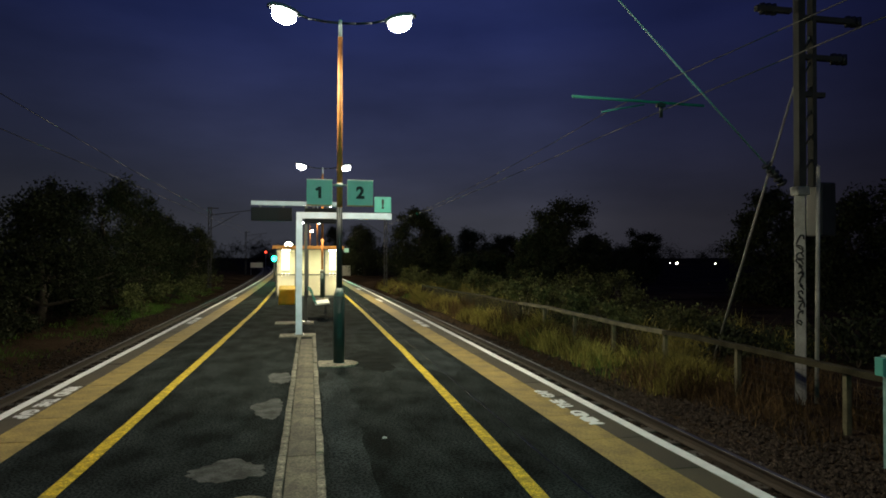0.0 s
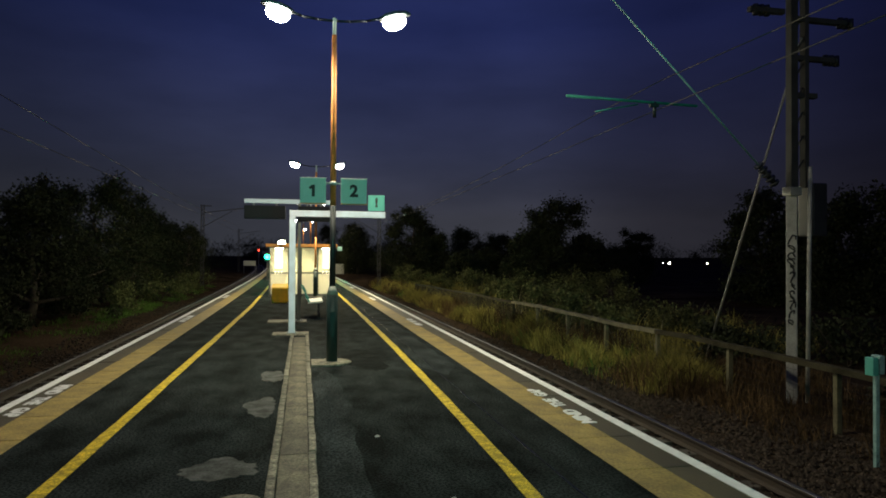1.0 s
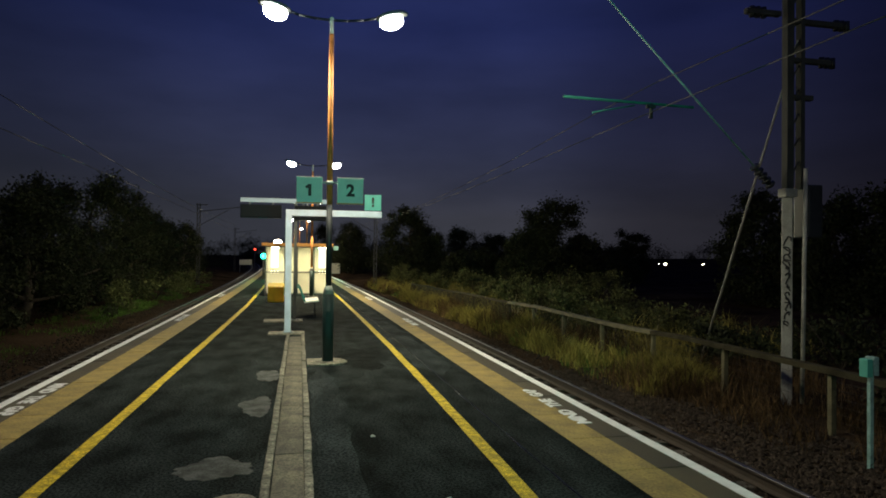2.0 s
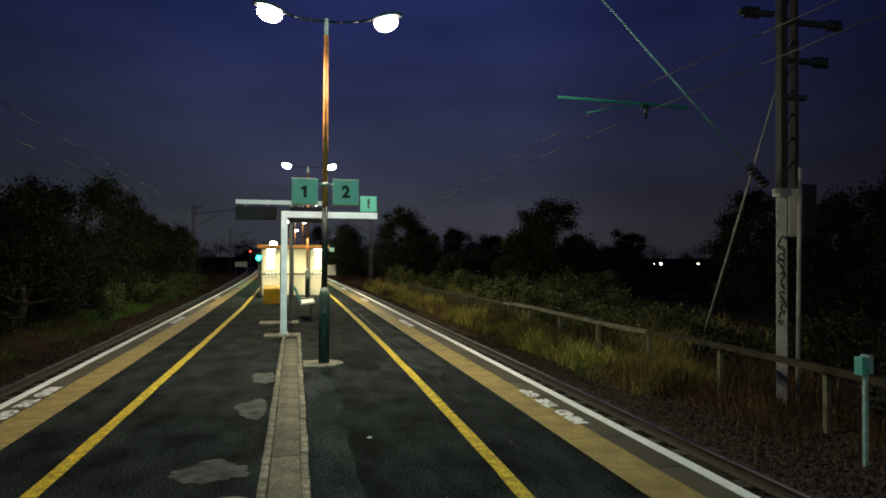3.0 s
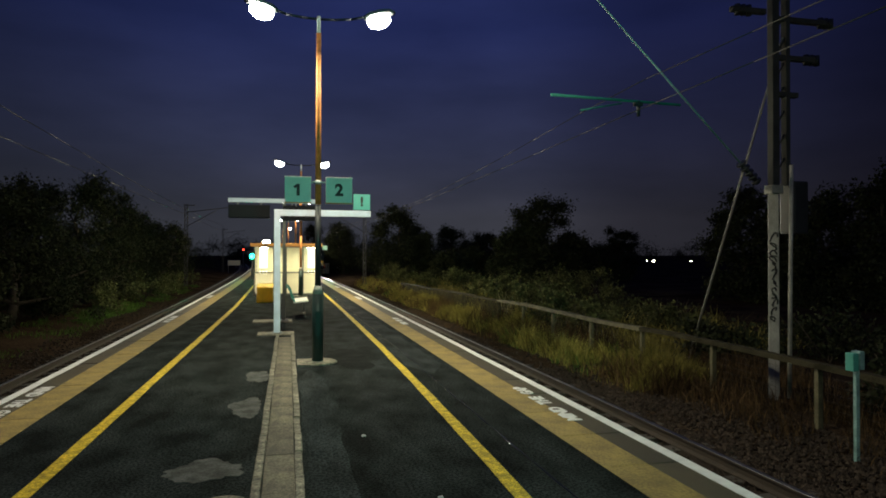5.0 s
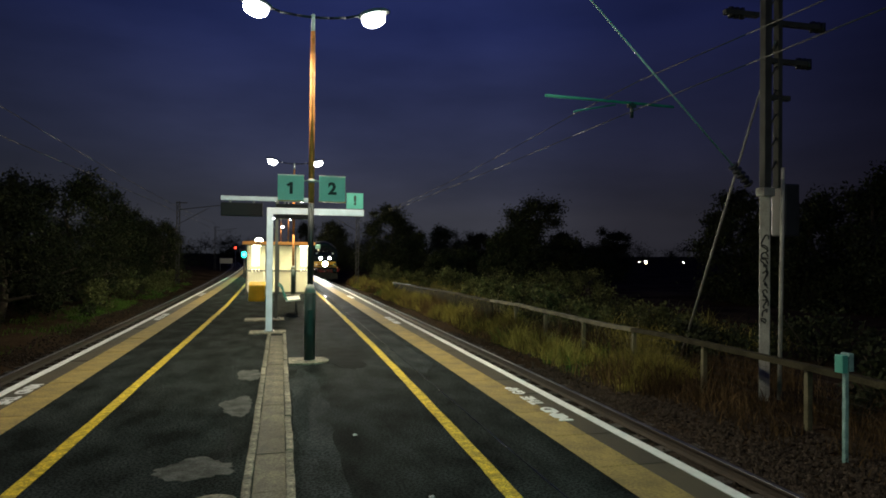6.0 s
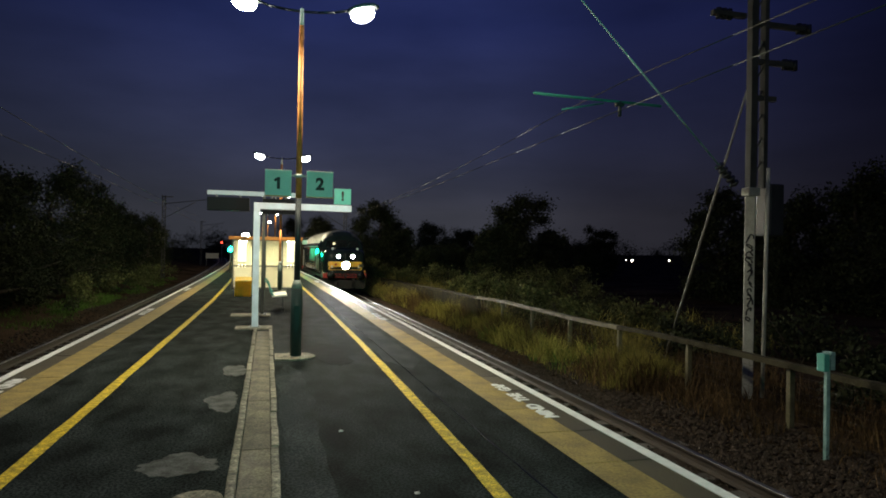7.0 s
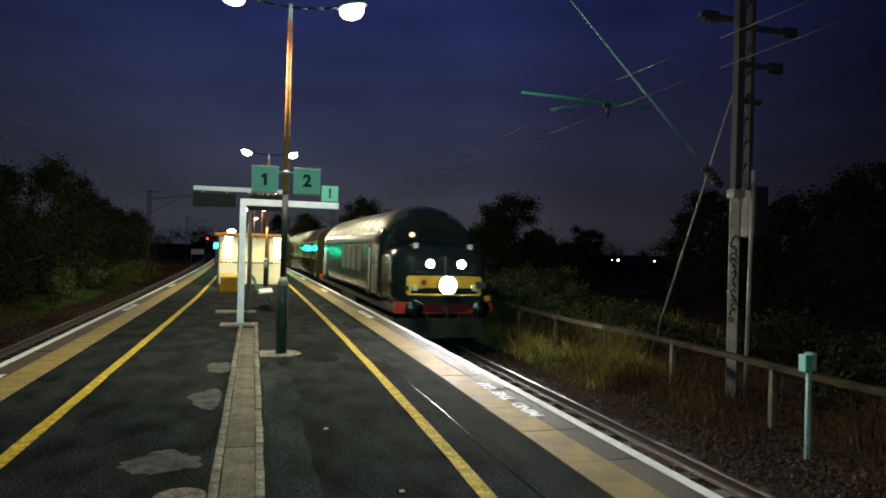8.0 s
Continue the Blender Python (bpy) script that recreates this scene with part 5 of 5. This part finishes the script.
                loft(bm, [[Vector((cx + r * math.cos(2 * math.pi * j / 10), yy, cz + r * math.sin(2 * math.pi * j / 10))) for j in range(10)]
                          for r, yy in ((0.026, 0.25), (0.026, 0.10), (0.030, 0.10), (0.030, 0.25))], caps=False)
                part("bulb_tube", bm, M["reflector"], lamp)
            # hood added to keep the headlight's wide light off the deck
            bm = bmesh.new()
            loft(bm, [[Vector((r * math.cos(2 * math.pi * k / 24), yy, 1.71 + r * math.sin(2 * math.pi * k / 24))) for k in range(24)]
                      for r, yy in ((0.205, 0.36), (0.212, 0.09), (0.222, 0.09), (0.222, 0.36))], caps=False)
            part("headlight_hood", bm, M["dark_metal"], nose, "dark round hood added to cut the headlight's wide light")
            for s in (-1, 1):
                bm = bmesh.new()
                tube(bm, (s * 0.41, 0.50, 2.23), (s * 0.41, 0.375, 2.23), 0.115, 0.115, 20)
                part("marker_rim", bm, M["dark_metal"], nose)
                bm = bmesh.new()
                ball(bm, (s * 0.41, 0.372, 2.23), 0.095, 1, 0.3, 1, 2)
                part("marker_light", bm, M["marker"], nose, "bright round marker light")
                bm = bmesh.new()
                box(bm, s * 0.72 - 0.06, s * 0.72 + 0.06, 0.62, 0.67, 2.56, 2.74, 0.01)
                part("lamp_bracket", bm, M["white_plate"], nose, "small white plate")
                bm = bmesh.new()
                box(bm, s * 0.78 - 0.05, s * 0.78 + 0.05, 0.36, 0.40, 1.56, 1.70, 0.01)
                part("plate", bm, M["white_plate"], nose)
            for s in (-1, 1):
                bm = bmesh.new()
                box(bm, s * 0.62 - 0.14, s * 0.62 + 0.14, 0.385, 0.41, 1.985, 2.04, 0.004)
                part("nose_vent", bm, M["under"], nose)
                bm = bmesh.new()
                tube(bm, (s * 0.2, 1.97, 2.82), (s * 0.55, 1.98, 3.1), 0.008, 0.008, 6)
                part("wiper", bm, M["under"], body)
            bm = bmesh.new()
            box(bm, 0.80, 1.08, 0.34, 0.375, 1.62, 1.80, 0.01)
            part("nose_patch", bm, M["loco_roof"], nose, "pale grey patch on the panel")
            bm = bmesh.new()
            box(bm, 1.05, 1.2, 0.36, 0.41, 1.30, 1.44, 0.01)
            part("lamp_plate", bm, M["orange_trim"], nose, "small orange plate")
            bm = bmesh.new()
            tube(bm, (-0.56, 0.40, 1.76), (-0.56, 0.345, 1.76), 0.075, 0.07, 16)
            part("socket", bm, M["red_paint"], nose, "dull red jumper socket")
            bm = bmesh.new()
            tube(bm, (-0.99, 0.45, 1.62), (-0.99, 0.38, 1.62), 0.06, 0.06, 14)
            part("panel_notch", bm, M["under"], nose)
            bm = bmesh.new()
            tube(bm, (0, 0.42, 1.1), (0, 0.2, 1.1), 0.05, 0.05, 10)
            tube(bm, (0, 0.2, 1.16), (0, 0.16, 0.9), 0.04, 0.04, 8)
            part("coupling_hook", bm, M["under"], nose)
            bm = bmesh.new()
            box(bm, -0.02, 0.02, 0.395, 0.43, 1.95, 2.42, 0.004)
            part("door_seam", bm, M["dark_metal"], nose)
        # buffer beam and buffers
        bm = bmesh.new()
        box(bm, -1.28, 1.28, min(Y(0.42), Y(0.62)), max(Y(0.42), Y(0.62)), 0.98, 1.26, 0.02)
        beam = part("buffer_beam", bm, M["red_paint"], root, "red buffer beam")
        for s in (-1, 1):
            bm = bmesh.new()
            tube(bm, (s * 0.865, Y(0.45), 1.12), (s * 0.865, Y(0.06), 1.12), 0.1, 0.085, 14)
            buf = part("buffer", bm, M["under"], beam)
            bm = bmesh.new()
            disc = [(0.0, 0.004), (0.12, 0.012), (0.20, 0.032), (0.232, 0.055), (0.232, 0.08)]
            loft(bm, [[Vector((s * 0.865 + max(r, 0.002) * math.cos(2 * math.pi * k / 24), Y(d), 1.12 + max(r, 0.002) * math.sin(2 * math.pi * k / 24))) for k in range(24)] for r, d in disc])
            bmesh.ops.recalc_face_normals(bm, faces=bm.faces)
            part("buffer_head", bm, M["buffer_steel"], buf, "greasy domed steel buffer head")
        bm = bmesh.new()
        box(bm, -1.2, 1.2, min(Y(0.5), Y(0.6)), max(Y(0.5), Y(0.6)), 0.35, 0.86, 0.03)
        part("valance", bm, M["under"], beam)
        for s in (-0.45, 0.4, 0.55):
            bm = bmesh.new()
            path_tube(bm, [(s, Y(0.40), 0.98), (s, Y(0.30), 0.85), (s + 0.02, Y(0.30), 0.62), (s + 0.03, Y(0.38), 0.5)], 0.025, 6)
            part("brake_hose", bm, M["under"], beam)
        # windscreens
        for x0, x1 in ((-1.02, -0.40), (-0.34, 0.34), (0.40, 1.02)):
            bm = bmesh.new()
            dz = 0.0 if abs(x0 + x1) < 0.1 else -0.03
            lo, hi = Y(1.995), Y(2.10)
            rings = [[Vector((x, yy, z)) for x, z in ((x0, 2.80 + dz), (x1, 2.80 + dz), (x1 * 0.88, 3.22 + 2 * dz), (x0 * 0.88, 3.22 + 2 * dz))] for yy in (lo, hi)]
            loft(bm, rings, smooth=False)
            bmesh.ops.recalc_face_normals(bm, faces=bm.faces)
            part("windscreen", bm, M["window_dark"], body)
        for s in (-1, 1):
            for a, b, z_0, z_1 in ((2.5, 3.2, 2.16, 2.70), (3.5, 4.05, 1.25, 2.70)):
                bm = bmesh.new()
                box(bm, s * (half + 0.004) - 0.012, s * (half + 0.004) + 0.012, min(Y(a), Y(b)), max(Y(a), Y(b)), z_0, z_1, 0.01)
                if a < 3:
                    part("cab_window", bm, M["window_dark"], body)
                    # added plate whose pale colour stands for lamplight on the cab side
                    bm = bmesh.new()
                    box(bm, s * (half + 0.004) - 0.012, s * (half + 0.004) + 0.012, min(Y(2.42), Y(3.3)), max(Y(2.42), Y(3.3)), 1.32, 2.08, 0.01)
                    part("cab_side_panel", bm, M["cab_sheen"], body, "grey-brown plate with lamp sheen on the cab side put into its colour")
                else:
                    part("cab_door", bm, M["loco_green"], body)
            bm = bmesh.new()
            tube(bm, (s * (half + 0.05), Y(3.45), 1.4), (s * (half + 0.05), Y(3.45), 2.6), 0.015, 0.015, 6)
            part("handrail", bm, M["white_plate"], body)
    for s in (-1, 1):
        # body-side stripe, grilles, windows
        bm = bmesh.new()
        box(bm, s * half - 0.008, s * half + 0.008, 3.3, L - 3.3, 2.79, 2.84)
        part("waist_stripe", bm, M["loco_roof"], body, "thin grey stripe")
        for k in range(4):
            a = 5.0 + k * 1.15
            bm = bmesh.new()
            box(bm, s * half - 0.012, s * half + 0.012, a, a + 0.95, 1.85, 2.70, 0.01)
            for j in range(7):
                box(bm, s * half - 0.02, s * half + 0.02, a + 0.04, a + 0.91, 1.91 + j * 0.11, 1.96 + j * 0.11)
            part("grille", bm, M["under"], body)
        for a in (10.2, 11.6, 13.0):
            bm = bmesh.new()
            box(bm, s * half - 0.01, s * half + 0.01, a, a + 0.6, 2.2, 2.65, 0.02)
            part("body_window", bm, M["window_dark"], body)
    bm = bmesh.new()
    tube(bm, (-0.50, 1.94, 2.98), (-0.50, 2.03, 2.98), 0.07, 0.07, 14)
    part("cab_lamp", bm, M["cab_lamp"], body, "small yellowish lamp")
    for k in range(9):
        a = 3.9 + k * 1.28
        bm = bmesh.new()
        arch = [math.pi * (0.06 + 0.88 * q / 16) for q in range(17)]
        loft(bm, [[Vector((r * math.cos(w) * half, yy, 2.80 + r * math.sin(w) * (top - 2.80))) for r, yy in ((0.998, a), (1.006, a), (1.006, a + 0.04), (0.998, a + 0.04))] for w in arch], smooth=False)
        part("roof_rib", bm, M["loco_roof"], body)
    for a in (6.4, 11.4):
        bm = bmesh.new()
        tube(bm, (0, a, top - 0.02), (0, a, top + 0.03), 0.42, 0.40, 24)
        part("roof_fan", bm, M["under"], body)
    bm = bmesh.new()
    box(bm, -1.15, 1.15, 7.2, 10.8, 0.35, 1.1, 0.08)
    part("fuel_tank", bm, M["under"], root)
    bm = bmesh.new()
    box(bm, -1.24, 1.24, 0.7, L - 0.7, 0.95, 1.16, 0.03)
    part("underframe", bm, M["under"], root)
    bogie(root, 3.9, (-1.9, 0, 1.9))
    bogie(root, L - 3.9, (-1.9, 0, 1.9))
    return root


def coach():
    root = thing("passenger_coach", "cream and dark umber passenger coach with large windows", "railway coach", pose(4.7, 45, RAIL_TOP), group="train coaches")
    L, half = 19.6, 1.36
    bm = bmesh.new()
    loft(bm, [section(0.1, half, 1.0, 2.95, 3.75), section(L - 0.1, half, 1.0, 2.95, 3.75)])
    bmesh.ops.recalc_face_normals(bm, faces=bm.faces)
    for f in bm.faces:
        if f.calc_center_median().z > 3.0 and abs(f.normal.y) < 0.6:
            f.material_index = 1
    body = part("body", bm, [M["coach_dark"], M["loco_roof"]], root, "dark umber lower body")
    for s in (-1, 1):
        bm = bmesh.new()
        box(bm, s * half - 0.006, s * half + 0.006, 0.12, L - 0.12, 1.95, 2.93)
        band = part("cream_band", bm, M["coach_cream"], body, "cream window band")
        for k in range(8):
            a = 1.6 + k * 2.15
            bm = bmesh.new()
            box(bm, s * half - 0.012, s * half + 0.012, a, a + 1.35, 2.08, 2.80, 0.004)
            part("window", bm, M["window_dark"], band)
        for a in (0.35, L - 1.05):
            bm = bmesh.new()
            box(bm, s * half - 0.014, s * half + 0.014, a, a + 0.7, 1.1, 2.88, 0.006)
            part("door", bm, M["coach_dark"], body)
    for yy in (-0.25, L - 0.15):
        bm = bmesh.new()
        box(bm, -0.5, 0.5, yy, yy + 0.4, 1.15, 3.1, 0.06)
        part("gangway", bm, M["under"], root)
    bm = bmesh.new()
    box(bm, -1.2, 1.2, 0.3, L - 0.3, 0.75, 1.02, 0.03)
    box(bm, -1.0, 1.0, 7.2, 9.5, 0.4, 0.8, 0.05)
    part("underframe", bm, M["under"], root)
    bogie(root, 2.9, (-1.3, 1.3), 0.5)
    bogie(root, L - 2.9, (-1.3, 1.3), 0.5)
    for k in range(5):
        bm = bmesh.new()
        box(bm, -0.12, 0.12, 2.5 + k * 3.4, 2.8 + k * 3.4, 3.72, 3.82, 0.02)
        part("roof_vent", bm, M["loco_roof"], body)
    return root


LOCO = locomotive()
first = coach()
COACHES = [first] + [copy_thing(first, pose(4.7, 70 + 20 * k, RAIL_TOP)) for k in range(3)]

SPEED = 22.5
STOP_Y = 15.4  # where the buffers are at the clip's end


def front_at(t):
    return STOP_Y + SPEED * (8.0 - t)


def ride(y, length):
    """Pose of a vehicle whose front stands at y, on the curve."""
    a, b = y + 0.2 * length, y + 0.8 * length
    slope = (bend(b) - bend(a)) / (b - a)
    x = TRACK_X + bend(a) - slope * 0.2 * length
    return Matrix.Translation((x, y, RAIL_TOP)) @ Matrix.Rotation(math.atan2(-slope, 1), 4, "Z")


def motions():
    times = [0.25 * k for k in range(33)]
    walk(LOCO, [(t, ride(front_at(t), 18.0)) for t in times])
    for k, c in enumerate(COACHES):
        walk(c, [(t, ride(front_at(t) + 18.25 + 20.0 * k, 19.6)) for t in times])
    # every wheelset rolls as far as the train runs
    for vehicle in [LOCO] + COACHES:
        for w in vehicle.children_recursive:
            if w.name.split(".")[0] == "wheelset":
                here, r = w.matrix_basis.translation.copy(), w["radius"]
                walk(w, [(k / 30, Matrix.Translation(here) @ Matrix.Rotation(SPEED * k / 30 / r, 4, "X")) for k in range(241)])


# ---- pieces of the platform: coping slabs, drain stones, painted marks ----
WORDS = {}
for word in ("MIND", "THE", "GAP"):
    me = text_mesh(word, 0.215, 0.002)
    lo_x, lo_y = min(v.co.x for v in me.vertices), min(v.co.y for v in me.vertices)
    wide, high = max(v.co.x for v in me.vertices) - lo_x, max(v.co.y for v in me.vertices) - lo_y
    for v in me.vertices:
        v.co.x = (v.co.x - lo_x) * (0.58 if word == "MIND" else 0.41) / wide
        v.co.y = (v.co.y - lo_y) * 0.155 / high
    me.materials.clear()
    me.materials.append(M["white_paint"])
    WORDS[word] = me


def make_pieces():
    rng = random.Random(31)
    # coping: an outer edge stone with a white nosing strip, and an inner buff slab
    for s, nm in ((-1, "coping_west"), (1, "coping_east")):
        root = thing(nm, "buff concrete coping slabs along the platform edge", "coping", pose(0, 0, 0), kind="structure")
        D = 0.9
        shapes = {}
        for key, x0, x1, d, mat in (("slab", 2.424, 2.80, D, M["coping"]), ("edge_slab", 2.804, EDGE, D, M["coping_edge"])):
            bm = bmesh.new()
            box(bm, x0 * s if s > 0 else -x1, x1 * s if s > 0 else -x0, -d / 2 + 0.004, d / 2 - 0.004, -0.085, 0.0, 0.006)
            shapes[key] = finish(bm, key, mat)
        y = NEAR + 0.45
        while y < FAR:
            for key, me in shapes.items():
                ob = new(key, me)
                ob.parent = root
                ob.matrix_basis = pose(bend(y), y, 0.002 + rng.uniform(-0.003, 0.003), 0, 0, math.degrees(swing(y)))
            y += D
        bm = bmesh.new()
        ys = steps(NEAR, FAR, 0.6)
        rings = []
        for yy in ys:
            j = 0.006 * noise.noise(Vector((yy * 2.1, s, 0.9)))
            rings.append([Vector((s * (EDGE - 0.105 + j) + bend(yy), yy, 0.001)), Vector((s * (EDGE - 0.004 + j) + bend(yy), yy, 0.001)),
                          Vector((s * (EDGE - 0.004 + j) + bend(yy), yy, 0.0085)), Vector((s * (EDGE - 0.105 + j) + bend(yy), yy, 0.0085))])
        loft(bm, rings, smooth=False)
        bmesh.ops.recalc_face_normals(bm, faces=bm.faces)
        part("white_line", bm, M["white_paint"], root, "white painted edge line")
        # stencilled warning, read from the trains: three words at each place
        for y0 in ((6.1, 15.6, 25.0, 34.5) if s > 0 else (7.38, 17.3, 27.0)):
            for k, (word, dy) in enumerate((("MIND", 0.0), ("THE", 0.73), ("GAP", 1.29))):
                me = WORDS[word]
                ob = new("stencilled_word", me)
                ob.parent = root
                yy = y0 + dy if s > 0 else y0 + 1.75 - dy
                # letters stand up towards the middle of the platform
                ob.matrix_basis = pose((2.90 if s > 0 else -2.98) + bend(yy), yy, 0.006, 0, 0, 90 if s > 0 else -90)
                tagged(ob, "worn white stencilled warning word")
    # drain channel: flat stones between two rows of kerbs
    root = thing("drain_channel", "worn concrete drain channel with raised kerbs along the platform", "drain", pose(0, 0, 0), kind="structure")
    bm = bmesh.new()
    box(bm, -0.115, 0.115, -0.448, 0.448, -0.04, 0.006, 0.006)
    mid = finish(bm, "drain_stone", M["drain"])
    bm = bmesh.new()
    box(bm, -0.032, 0.032, -0.296, 0.296, -0.04, 0.03, 0.012)
    kerb = finish(bm, "kerb_stone", M["kerb"])
    y = NEAR + 0.45
    while y < 13.9:
        ob = new("drain_stone", mid)
        ob.parent = root
        ob.matrix_basis = pose(-0.06, y, rng.uniform(-0.003, 0.002), 0, 0, rng.uniform(-0.3, 0.3))
        y += 0.9
    for x in (-0.212, 0.09):
        y = NEAR + 0.3
        while y < 13.9:
            ob = new("kerb_stone", kerb)
            ob.parent = root
            ob.matrix_basis = pose(x + rng.uniform(-0.004, 0.004), y, rng.uniform(-0.009, 0.003), rng.uniform(-0.4, 0.4), rng.uniform(-2, 2), rng.uniform(-0.7, 0.7))
            y += 0.6


M["coping_edge"] = material("edge_coping_concrete", (0.072, 0.056, 0.030), 0.66, scale=2.5, vary=0.35, fine=70, bump=0.35, rand=0.2)
make_pieces()

motions()
